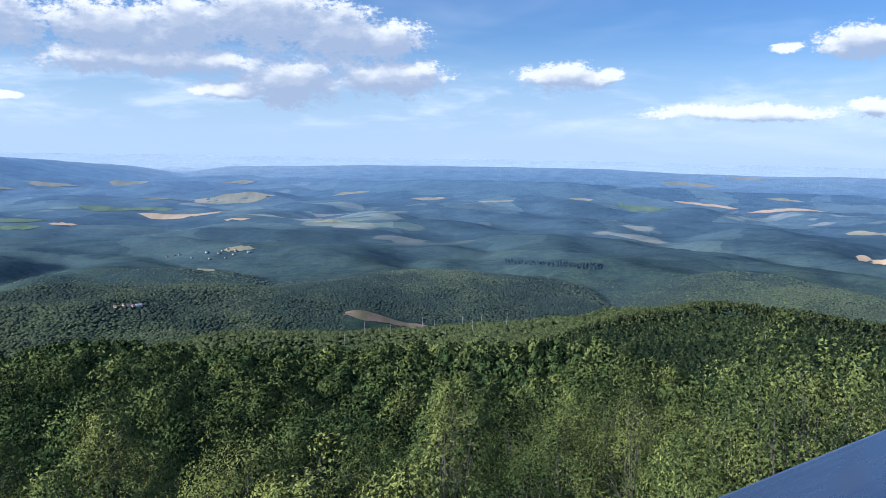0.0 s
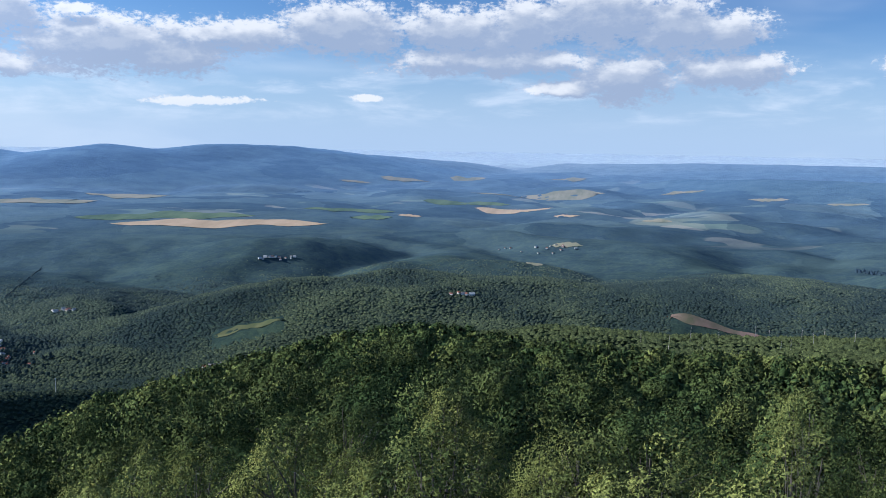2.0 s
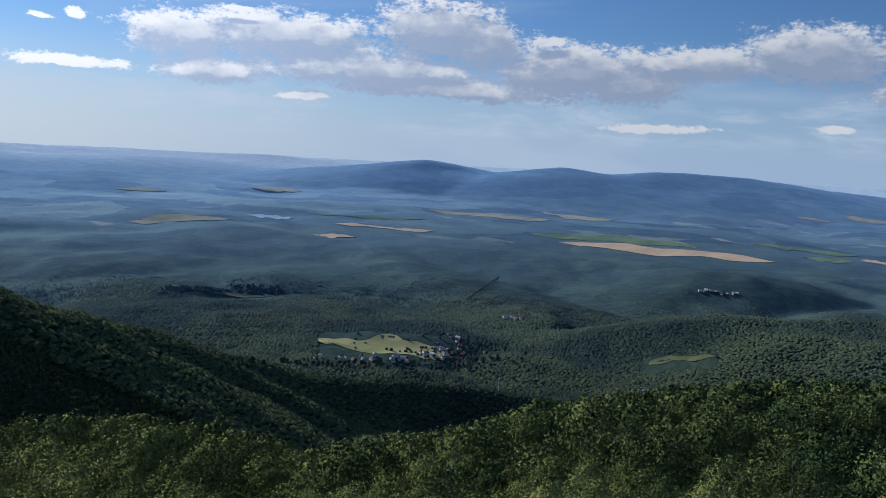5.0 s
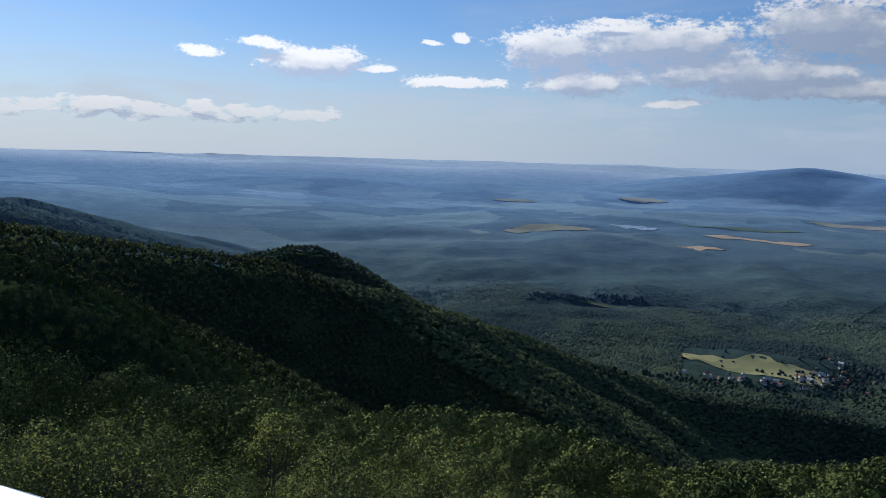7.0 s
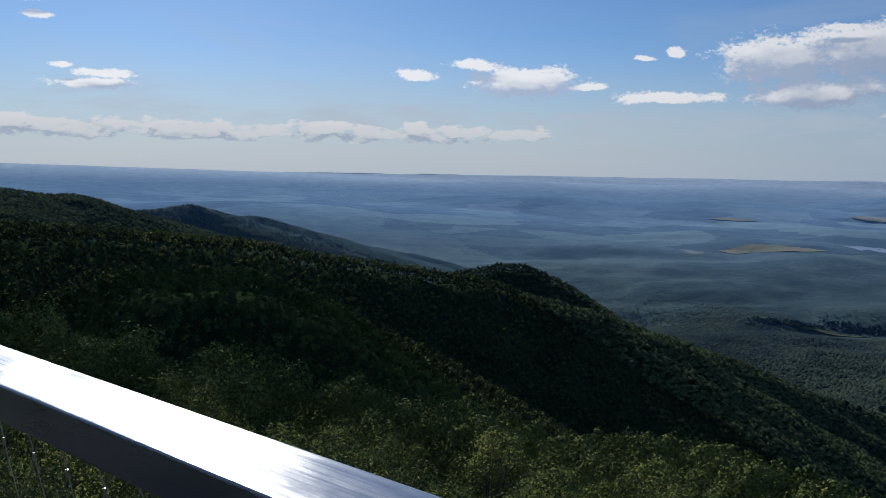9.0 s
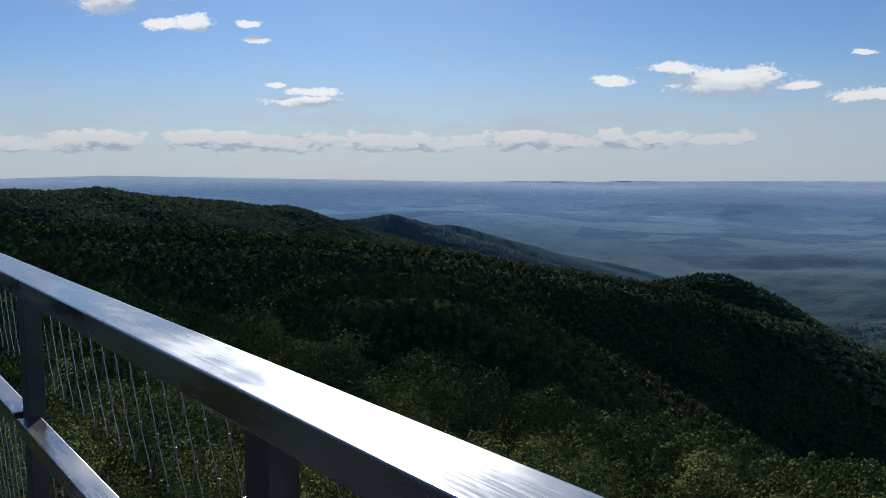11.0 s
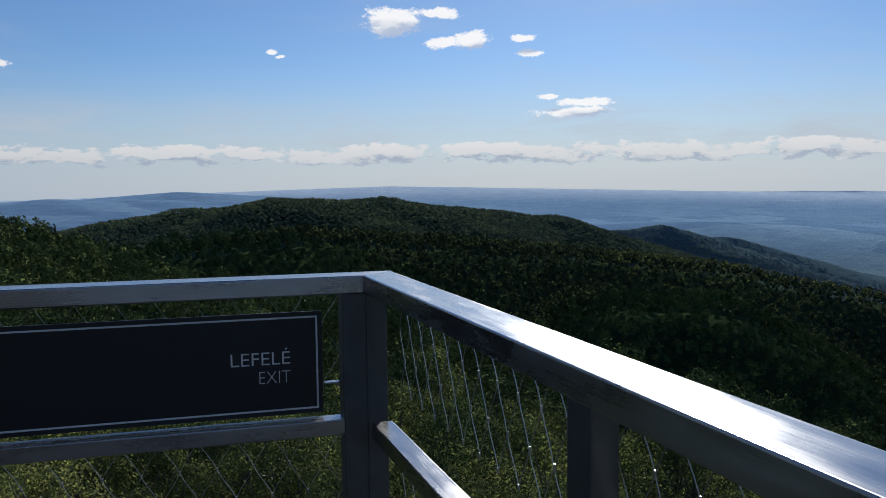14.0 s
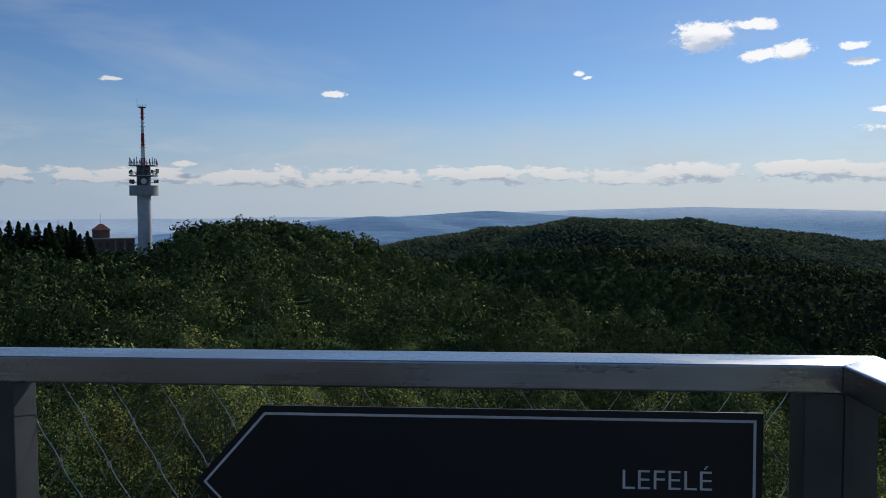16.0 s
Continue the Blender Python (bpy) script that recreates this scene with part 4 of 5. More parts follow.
for rows, kind, name, label in ((WHEAT, "w", "wheat_field", "ripe golden wheat field in the valley"), (STUBBLE, "p", "stubble_field", "pale stubble field between woods in the valley"),
                                (GREEN, "g", "crop_field", "green crop field beside the wheat"), (OLIVE, "o", "meadow", "olive green meadow among the woods")):
    for q in rows:
        field(name, *q, kind, label, "field")
field("clearing", *CLEARING, "b", "felled slope of bare reddish earth and stumps", "clearing")
field("village_meadow", *MEADOW, "m", "dry yellow meadow beside the village", "meadow")
field("lake", 63.6, -4.95, 1.6, 0.2, "l", "small pale lake in the valley", "lake")

# ---- the lookout: deck, railing, sign ----
ALONG1, OUT1 = Vector((0.7351, -0.6782, 0)), Vector((-0.6782, -0.7351, 0))
ALONG2, OUT2 = Vector((0.6306, 0.7763, 0)), Vector((-0.7763, 0.6306, 0))
TURN3 = -52.0
ALONG3 = way(TURN3)
OUT3 = Vector((-ALONG3.y, ALONG3.x, 0))
TOP, WIDE, TALL = 1.1, 0.097, 0.048       # height of the handrail, its section
LONG1, LONG2, LONG3 = 3.4, 6.42, 3.2


def run_frame(origin, along, out):
    m = Matrix.Identity(4)
    for k, v in enumerate((along, out, Vector((0, 0, 1)))):
        m.col[k][:3] = v
    m.translation = origin
    return m


RUN1 = run_frame(ALONG1 * LONG1 + Vector((0, 0, TOP)), -ALONG1, OUT1)
RUN2 = run_frame(Vector((0, 0, TOP)), ALONG2, OUT2)
RUN3 = run_frame(ALONG2 * LONG2 + Vector((0, 0, TOP)), ALONG3, OUT3)


def prism(bm, corners, z0, z1, bevel=0.0):
    lo = [bm.verts.new((x, y, z0)) for x, y in corners]
    hi = [bm.verts.new((x, y, z1)) for x, y in corners]
    n = len(corners)
    faces = [bm.faces.new(lo[::-1]), bm.faces.new(hi)]
    for q in range(n):
        faces.append(bm.faces.new((lo[q], lo[(q + 1) % n], hi[(q + 1) % n], hi[q])))
    bmesh.ops.recalc_face_normals(bm, faces=faces)
    if bevel:
        edges = list({e for f in faces for e in f.edges})
        bmesh.ops.bevel(bm, geom=edges, offset=bevel, segments=3, profile=0.6, affect="EDGES")
    return bm


def zigzag(bm, x, z0, z1, half, rise, side, radius=0.0011):
    """One cable of the net: it swings from knot to knot, down the bay."""
    pts, k, z = [], 0, z1
    while z > z0 - 1e-6:
        pts.append(Vector((x + side * (half if k % 2 else -half) * 0.94, 0.081 + 0.002 * (k % 2), z)))
        k, z = k + 1, z - rise
    rings = []
    fine = []
    for a, b in zip(pts, pts[1:]):
        for t in (0.0, 0.12, 0.3, 0.5, 0.7, 0.88):
            s = t * t * (3 - 2 * t)
            fine.append(Vector((a.x + (b.x - a.x) * (0.35 * t + 0.65 * s), a.y + (b.y - a.y) * t, a.z + (b.z - a.z) * t)))
    fine.append(pts[-1])
    for p in fine:
        rings.append([bm.verts.new(p + Vector((math.cos(q * 2.094) * radius, math.sin(q * 2.094) * radius, 0))) for q in range(3)])
    for a, b in zip(rings, rings[1:]):
        for q in range(3):
            bm.faces.new((a[q], a[(q + 1) % 3], b[(q + 1) % 3], b[q]))


def net(root, x0, x1, z0, z1, singles):
    """A cable net with its crimped sleeves between two posts."""
    pitch, rise = 0.0478, 0.084
    n = int((x1 - x0) / pitch)
    sleeve = bmesh.new()
    tube(sleeve, (0, 0, -0.0055), (0, 0, 0.0055), 0.0028, None, 6)
    first = part("sleeve", sleeve, WIRE, root)
    spare, rest = True, bmesh.new()
    off = (x1 - x0 - n * pitch) / 2
    for q in range(n + 1):
        x = x0 + off + q * pitch
        bm = bmesh.new()
        zigzag(bm, x, z0, z1, pitch / 2, rise, 1 if q % 2 else -1)
        part("cable", bm, WIRE, root)
        z, k = z1, 0
        while z > z0:
            if (q + k) % 2 == 0 and q < n:
                p = Vector((x + pitch / 2, 0.082, z))
                if singles and spare:
                    first.location, spare = p, False
                elif singles:
                    c = first.copy()
                    scene.collection.objects.link(c)
                    c.location = p
                else:
                    tube(rest, p - Vector((0, 0, 0.0055)), p + Vector((0, 0, 0.0055)), 0.0028, None, 6)
            z, k = z - rise, k + 1
    if not singles:
        tagged(part("sleeve_row", rest, WIRE, root), kind="stuff")
        bpy.data.objects.remove(first)
    else:
        rest.free()


def railing(name, frame_m, length, mitre0, mitre1, posts, label, singles, start=None):
    root = empty(name, frame_m)
    bm = bmesh.new()
    prism(bm, [(0, 0), (length, 0), (length + mitre1, WIDE), (-mitre0, WIDE)], -TALL, 0, 0.004)
    part("handrail", bm, STEEL, root, "brushed steel box handrail with smears")
    edges = [] if start is None else [(start, start)]
    for x in posts:
        inset = start is not None
        x, half = x if isinstance(x, tuple) else (x, 0.035)
        bm = bmesh.new()
        box(bm, x - half, x + half, 0.03 if inset else 0.008, 0.075 if inset else 0.082, -TOP, -TALL, 0.003)
        post = part("post", bm, GALVANISED, root)
        if half > 0.04:                       # the corner post is welded from two pieces
            bm = bmesh.new()
            box(bm, x + 0.004, x + 0.016, 0.0045, 0.0075, -TOP, -TALL, 0.001)
            part("weld_strip", bm, GALVANISED, post)
        bm = bmesh.new()
        box(bm, x - 0.08, x + 0.08, -0.03, 0.12, -TOP, -TOP + 0.012, 0.002)
        part("base_plate", bm, STEEL, post)
        edges.append((x - half, x + half))
    for (_, a), (b, _) in zip(edges, edges[1:]):
        bm = bmesh.new()
        box(bm, a, b, 0.002, 0.058, -0.426, -0.384, 0.003)
        part("lower_rail", bm, STEEL, root)
        net(root, a, b, -0.375, -TALL - 0.004, singles)
        net(root, a, b, -TOP + 0.06, -0.43, False)
    return tagged(root, label, "railing", "railings of the lookout")


railing("railing", RUN1, LONG1, 0.0, WIDE, (LONG1 - 3.0, LONG1 - 1.475, (LONG1 + 0.002, 0.06)), "brushed steel railing with cable net and arrow sign", True)
railing("railing", RUN2, LONG2, WIDE, -0.012, ((1.135, 0.035), (2.6, 0.035), (4.05, 0.035), (5.5, 0.035)), "brushed steel railing with cable net, gleaming in the sun", True, 0.05)
railing("railing", RUN3, LONG3, 0.0, 0.0, (0.3, 1.7, 3.1), "brushed steel railing reflecting the blue sky", False)


def arrow_sign():
    root = empty("arrow_sign", RUN1)
    at = lambda along: LONG1 - along          # from the corner, along the run
    y = 0.07

    def outline(grow):
        return [(at(0.1175 - grow), -0.111 + grow), (at(0.1175 - grow), -0.365 - grow), (at(0.995 + grow * 0.4), -0.365 - grow), (at(1.113 + grow * 1.2), -0.243), (at(0.995 + grow * 0.4), -0.111 + grow)]

    def slab(pts, y0, y1):
        bm = bmesh.new()
        a, b = [bm.verts.new((x, y0, z)) for x, z in pts], [bm.verts.new((x, y1, z)) for x, z in pts]
        faces = [bm.faces.new(a), bm.faces.new(b[::-1])]
        for q in range(len(pts)):
            faces.append(bm.faces.new((a[q], b[q], b[(q + 1) % len(pts)], a[(q + 1) % len(pts)])))
        bmesh.ops.recalc_face_normals(bm, faces=faces)
        return bm

    part("panel", slab(outline(0.012), y, y + 0.004), PANEL, root)
    o, i = outline(0.0), outline(-0.005)
    bm = bmesh.new()
    for q in range(5):
        r = (q + 1) % 5
        quad = [bm.verts.new((p[0], y - 0.0015, p[1])) for p in (o[q], o[r], i[r], i[q])]
        bm.faces.new(quad)
    bmesh.ops.recalc_face_normals(bm, faces=bm.faces)
    part("border_line", bm, PRINT, root)
    for words, right, base, cap, wide, fat in (("LEFEL\u00c9", 0.192, -0.238, 0.037, 0.155, -0.006), ("EXIT", 0.192, -0.289, 0.037, 0.082, -0.02)):
        curve = bpy.data.curves.new("words", "FONT")
        curve.body, curve.size, curve.offset = words, 1.0, fat
        ob = new("words", curve)
        bpy.context.view_layer.update()
        me = bpy.data.meshes.new_from_object(ob.evaluated_get(bpy.context.evaluated_depsgraph_get()))
        bpy.data.objects.remove(ob)
        co = np.array([v.co[:] for v in me.vertices])
        tall = 0.729
        sx, sz = wide / (co[:, 0].max() - co[:, 0].min()), cap / tall
        out = np.stack(((co[:, 0] - co[:, 0].max()) * sx + at(right), np.full(len(co), y - 0.0016), co[:, 1] * sz + base), 1)
        me.vertices.foreach_set("co", out.astype(np.float32).ravel())
        me.materials.clear()
        me.materials.append(PRINT)
        me.update()
        text = new("lettering", me)
        text.parent = root
    for along in (0.25, 0.9):
        for z in (-0.14, -0.35):
            bm = bmesh.new()
            box(bm, at(along) - 0.012, at(along) + 0.012, y + 0.004, 0.082, z - 0.008, z + 0.008, 0.001)
            part("bracket", bm, WIRE, root)
    return tagged(root, "black arrow sign with pale border pointing to the exit", "sign")


arrow_sign()


def cable_clip(z):
    """A bent steel clip between sign and corner post, fixed to the net."""
    root = empty("cable_clip", RUN1)
    for name, x0, x1, y0, z0 in (("strip", 0.064, 0.102, 0.052, z), ("tab", 0.062, 0.070, 0.050, z - 0.006)):
        bm = bmesh.new()
        box(bm, LONG1 - x1, LONG1 - x0, y0, y0 + 0.022, z0, z0 + (0.005 if name == "strip" else 0.012), 0.0015)
        part(name, bm, STEEL, root)
    return tagged(root, "small bright steel clip between the sign and the corner post", "clip", "clips of the cable net")


for z in (-0.298, -0.735):
    cable_clip(z)


def deck():
    inner = Vector((0.776, -0.631, 0))
    c = OUT1 * 0.12 + OUT2 * 0.12
    bend = ALONG2 * LONG2 + OUT2 * 0.12
    end = bend + ALONG3 * LONG3
    pts = [c, bend, end, end + inner * 3.0, ALONG1 * LONG1 + OUT1 * 0.12 + ALONG2 * 3.2 + inner * 0.3, ALONG1 * LONG1 + OUT1 * 0.12]
    bm = bmesh.new()
    prism(bm, [(p.x, p.y) for p in pts], -0.22, 0.0, 0.01)
    ob = part("deck", bm, DECKING, None)
    tagged(ob, "grey steel platform of the lookout tower", "deck", kind="structure")
    mid = sum(pts, Vector()) / len(pts)
    bm = bmesh.new()
    tube(bm, (mid.x, mid.y, -24.5), (mid.x, mid.y, -0.224), 1.9, 1.6, 24)
    tagged(part("tower_shaft", bm, CONCRETE, None), "plain concrete shaft carrying the lookout platform", "tower", kind="structure")

    # unseen wall added behind the walkway, so that the railing reflects something dark
    wall = bmesh.new()
    a, b = ALONG2 * 1.6 + inner * 2.6, ALONG2 * 7.0 + inner * 2.4
    prism(wall, [(a.x, a.y), (b.x, b.y), (b.x + inner.x * 0.2, b.y + inner.y * 0.2), (a.x + inner.x * 0.2, a.y + inner.y * 0.2)], 0.0, 2.7, 0.01)
    tagged(part("wall_unseen", wall, UNSEEN_WALL, None), "plain grey wall, unseen, added to darken reflections in the railing", "wall", kind="structure")


deck()

# ---- the transmitter station on the next hill ----
def facing(az, r, z):
    """A frame at that bearing: x to the right and y away, as seen from the summit."""
    out = way(az)
    m = Matrix.Identity(4)
    m.col[0][:3], m.col[1][:3], m.col[2][:3] = (out.y, -out.x, 0), out, (0, 0, 1)
    m.translation = Vector(EYE) + out * r + Vector((0, 0, z))
    return m


def disc(bm, centre, axis, radius, depth, sides=16):
    a = Vector(axis).normalized() * depth * 0.5
    tube(bm, Vector(centre) - a, Vector(centre) + a, radius, radius * 0.92, sides)


def tv_tower():
    root = empty("transmitter_tower", facing(161.72, 340.0, -26.3))
    root.scale = (0.89, 0.89, 0.917)
    up = 29.0                                     # heights below are over the eye

    def piece(name, mat, build, parent=None, label=""):
        bm = bmesh.new()
        build(bm)
        return part(name, bm, mat, parent or root, label)

    piece("shaft", PALE_CONCRETE, lambda b: tube(b, (0, 0, -8), (0, 0, up + 3.8), 3.05, 2.8, 32), label="pale concrete shaft")
    drum = piece("drum", CONCRETE, lambda b: (tube(b, (0, 0, up + 3.6), (0, 0, up + 7.4), 5.85, 5.85, 40), tube(b, (0, 0, up + 7.4), (0, 0, up + 7.7), 5.95, 5.95, 40)), label="grey concrete ring")
    piece("upper_core", DARK_METAL, lambda b: tube(b, (0, 0, up + 7.4), (0, 0, up + 16.2), 2.85, 2.8, 28))
    for z in (11.5, 15.7):
        deck_ob = piece("gallery", CONCRETE, lambda b: tube(b, (0, 0, up + z), (0, 0, up + z + 0.35), 5.9, 5.9, 36))
        bm = bmesh.new()
        for q in range(30):
            a = q * 2 * math.pi / 30
            tube(bm, (5.8 * math.cos(a), 5.8 * math.sin(a), up + z + 0.3), (5.8 * math.cos(a), 5.8 * math.sin(a), up + z + 1.4), 0.05, None, 4)
            b2 = a + 2 * math.pi / 30
            tube(bm, (5.8 * math.cos(a), 5.8 * math.sin(a), up + z + 1.35), (5.8 * math.cos(b2), 5.8 * math.sin(b2), up + z + 1.35), 0.05, None, 4)
        part("guard_rail", bm, DARK_METAL, deck_ob)
    # dishes and panel aerials round the galleries
    for az_d, z, r, d in ((200, 9.3, 5.6, 0.9), (214, 9.2, 5.2, 1.0), (270, 9.4, 5.3, 1.15), (330, 9.3, 5.4, 0.8), (345, 9.4, 5.8, 0.75), (338, 13.6, 5.7, 0.9), (352, 13.7, 5.9, 0.85), (186, 13.2, 5.6, 0.6), (205, 13.6, 5.4, 0.5), (310, 13.4, 5.5, 0.6)):
        a = radians(az_d)
        p = Vector((r * math.cos(a), r * math.sin(a), up + z))
        dish = piece("dish", WHITE_PAINT if az_d == 270 else DARK_METAL, lambda b: disc(b, p, (math.cos(a), math.sin(a), 0), d, 0.5))
        piece("dish_arm", DARK_METAL, lambda b: tube(b, p, (p.x * 0.5, p.y * 0.5, p.z - 0.6), 0.08, None, 5), dish)
    for q in range(26):
        a = q * 2 * math.pi / 26 + 0.1
        tall = 1.6 + 1.6 * ((q * 7) % 5) / 4
        piece("panel_aerial", WHITE_PAINT if q % 3 else DARK_METAL, lambda b: (tube(b, (5.5 * math.cos(a), 5.5 * math.sin(a), up + 16.0), (5.5 * math.cos(a), 5.5 * math.sin(a), up + 16.2 + tall), 0.07, None, 5),
                                                             box(b, 5.5 * math.cos(a) - 0.18, 5.5 * math.cos(a) + 0.18, 5.5 * math.sin(a) - 0.18, 5.5 * math.sin(a) + 0.18, up + 16.6, up + 16.4 + tall * 0.8)))
        if q % 2:
            piece("whip_aerial", DARK_METAL, lambda b: tube(b, (5.2 * math.cos(a), 5.2 * math.sin(a), up + 11.6), (5.3 * math.cos(a), 5.3 * math.sin(a), up + 13.0 + tall * 0.6), 0.09, None, 5))
    z = 16.2
    for top, r0, r1, mat in ((18.9, 0.95, 0.95, RED_PAINT), (23.6, 0.9, 0.85, WHITE_PAINT), (29.2, 0.72, 0.68, RED_PAINT), (34.6, 0.62, 0.6, WHITE_PAINT), (39.5, 0.62, 0.6, RED_PAINT)):
        mast = piece("mast_section", mat, lambda b: tube(b, (0, 0, up + z), (0, 0, up + top), r0, r1, 14))
        s = z + 0.9
        while s < top:
            piece("rung", DARK_METAL, lambda b: (tube(b, (-1.15, 0, up + s), (1.15, 0, up + s), 0.07, None, 4), tube(b, (0, -1.15, up + s), (0, 1.15, up + s), 0.07, None, 4)), mast)
            s += 1.75
        z = top
    head = piece("mast_head", DARK_METAL, lambda b: tube(b, (0, 0, up + 39.5), (0, 0, up + 39.8), 1.7, 1.7, 16))
    for q in range(9):
        a = q * 0.7
        piece("head_spike", DARK_METAL, lambda b: tube(b, (1.6 * math.cos(a), 1.6 * math.sin(a), up + 39.6), (1.6 * math.cos(a), 1.6 * math.sin(a), up + 40.9), 0.06, None, 4), head)
    piece("lightning_rod", DARK_METAL, lambda b: tube(b, (-1.9, 0, up + 39.6), (-1.95, 0, up + 43.2), 0.09, 0.05, 5), head)
    tagged(root, "concrete television tower with dishes and red and white mast", "tower")


tv_tower()


def station():
    root = empty("station_building", facing(163.75, 347.0, -28.9))
    root.scale = (0.9, 0.9, 0.9)
    up = 31.0
    bm = bmesh.new()
    box(bm, -9.3, 9.3, -5, 6, -6, up - 13.0, 0.05)
    part("wall", bm, BRICK_WALL, root, "brown brick walls")
    bm = bmesh.new()
    box(bm, -9.7, 9.7, -5.4, 6.4, up - 13.0, up - 12.5, 0.04)
    part("flat_roof", bm, PALE_CONCRETE, root)
    for x in (1.8, 5.4):
        bm = bmesh.new()
        box(bm, x - 0.25, x + 0.25, -5.25, -4.99, 0, up - 13.0, 0.02)
        part("pilaster", bm, CONCRETE, root)
    for x in (-7, -4.2, -1.4, 3.6, 7.4):
        bm = bmesh.new()
        box(bm, x - 0.7, x + 0.7, -5.06, -4.97, up - 16.2, up - 14.4, 0.02)
        w1 = part("window", bm, DARK_METAL, root)
    pav = bmesh.new()
    box(pav, -7.2, -0.4, -3.4, 3.4, up - 12.5, up - 9.2, 0.04)
    pavilion = part("pavilion", pav, BRICK_WALL, root)
    bm = bmesh.new()
    base = [bm.verts.new((x, y, up - 9.2)) for x, y in ((-7.7, -3.9), (0.1, -3.9), (0.1, 3.9), (-7.7, 3.9))]
    tip = [bm.verts.new((-4.4, 0, up - 6.6)), bm.verts.new((-3.2, 0, up - 6.6))]
    for f in ((base[0], base[1], tip[1], tip[0]), (base[1], base[2], tip[1]), (base[2], base[3], tip[0], tip[1]), (base[3], base[0], tip[0]), tuple(base[::-1])):
        bm.faces.new(f)
    part("hip_roof", bm, TILE_ROOF, pavilion, "hipped red tile roof")
    bm = bmesh.new()
    tube(bm, (-3.8, 0, up - 6.8), (-3.8, 0, up - 2.4), 0.09, 0.05, 6)
    part("flagpole", bm, DARK_METAL, pavilion)
    tagged(root, "brown brick station with a tiled pavilion at the mast foot", "building")


station()


def spruce(height):
    root = empty("spruce")
    bm = bmesh.new()
    tube(bm, (0, 0, 0), (0, 0, height * 0.98), 0.28, 0.03, 7)
    part("trunk", bm, BARK, root)
    n = 1500
    t = rng.random(n) ** 0.75
    a = rng.random(n) * 6.28
    reach = (1 - t) ** 0.8 * height * 0.29 * (0.55 + 0.45 * np.abs(np.sin(t * 40))) + 0.12
    k = 0.35 + 0.65 * rng.random(n)
    c = np.stack((np.cos(a) * reach * k, np.sin(a) * reach * k, height * (0.12 + 0.88 * t) - reach * k * 0.35), 1)
    out = np.stack((np.cos(a), np.sin(a), np.full(n, 0.9)), 1)
    crown = new("crown", tri_mesh("crown", *leaves(c, out, 1.25 * (1.15 - t) + 0.3, 0.55, 0.35), SPRUCE))
    crown.parent = root
    return tagged(root, "tall dark spruce beside the station", "tree", "spruces by the station")


def spruces():
    kinds = [spruce(21.0), spruce(18.0)]
    spots = [(169.4, 336, -0.9), (168.4, 338, -1.05), (170.2, 338, -1.2), (167.2, 337, -1.05), (171.8, 334, -0.95), (166.5, 336, -1.25), (169.9, 326, -1.3), (165.8, 323, -1.5), (170.8, 324, -1.25), (170.5, 330, -1.0), (169.6, 322, -1.7), (168.9, 335, -0.95), (168.2, 318, -1.9), (167.4, 328, -1.35), (166.7, 322, -1.2), (166.0, 330, -1.0), (165.5, 318, -1.75), (171.4, 326, -1.6), (172.3, 335, -1.1), (164.9, 322, -2.0), (173.4, 330, -1.2), (170.0, 316, -1.5), (168.6, 326, -1.3), (167.9, 334, -1.1), (167.0, 317, -1.7), (166.3, 326, -1.4), (169.2, 312, -2.1), (171.0, 318, -1.4), (165.1, 329, -1.6)]
    for q, (a, r, e) in enumerate(spots):
        r = r * 0.8 if a > 165.2 else r * 0.93
        v = way(a) * r
        z = float(ground(np.array((v.x,)), np.array((v.y,)))[0]) - 0.4
        tall = r * math.tan(radians(e)) - z
        kind = kinds[q % 2]
        h = (21.0, 18.0)[q % 2]
        m = pose(v.x + EYE[0], v.y + EYE[1], z + EYE[2], 0, 0, q * 77)
        if q < 2:
            kind.matrix_basis = m
            kind.scale = (1.25, 1.25, tall / h)
        else:
            kind.scale, keep = (1.1 + 0.06 * (q % 5), 1.1 + 0.06 * (q % 5), tall / h), kind.scale[:]
            copy_thing(kind, m)
            kind.scale = keep


spruces()


# ---- villages in the valley ----
def house(roof, wide, deep, tall):
    root = empty("house")
    bm = bmesh.new()
    box(bm, -wide / 2, wide / 2, -deep / 2, deep / 2, -2, tall, 0.02)
    wall = part("wall", bm, PLASTER, root)
    bm = bmesh.new()
    w2, d2, h = wide / 2 + 0.5, deep / 2 + 0.4, tall + wide * 0.42
    v = [bm.verts.new(p) for p in ((-w2, -d2, tall - 0.2), (w2, -d2, tall - 0.2), (0, -d2, h), (-w2, d2, tall - 0.2), (w2, d2, tall - 0.2), (0, d2, h))]
    for f in ((0, 1, 2), (5, 4, 3), (0, 2, 5, 3), (2, 1, 4, 5), (1, 0, 3, 4)):
        bm.faces.new([v[i] for i in f])
    part("roof", bm, roof, root)
    for x in (-wide * 0.22, wide * 0.22):
        bm = bmesh.new()
        box(bm, x - 0.6, x + 0.6, -deep / 2 - 0.06, -deep / 2 + 0.02, 1.0, 2.4, 0.01)
        part("window", bm, DARK_METAL, root)
    return root


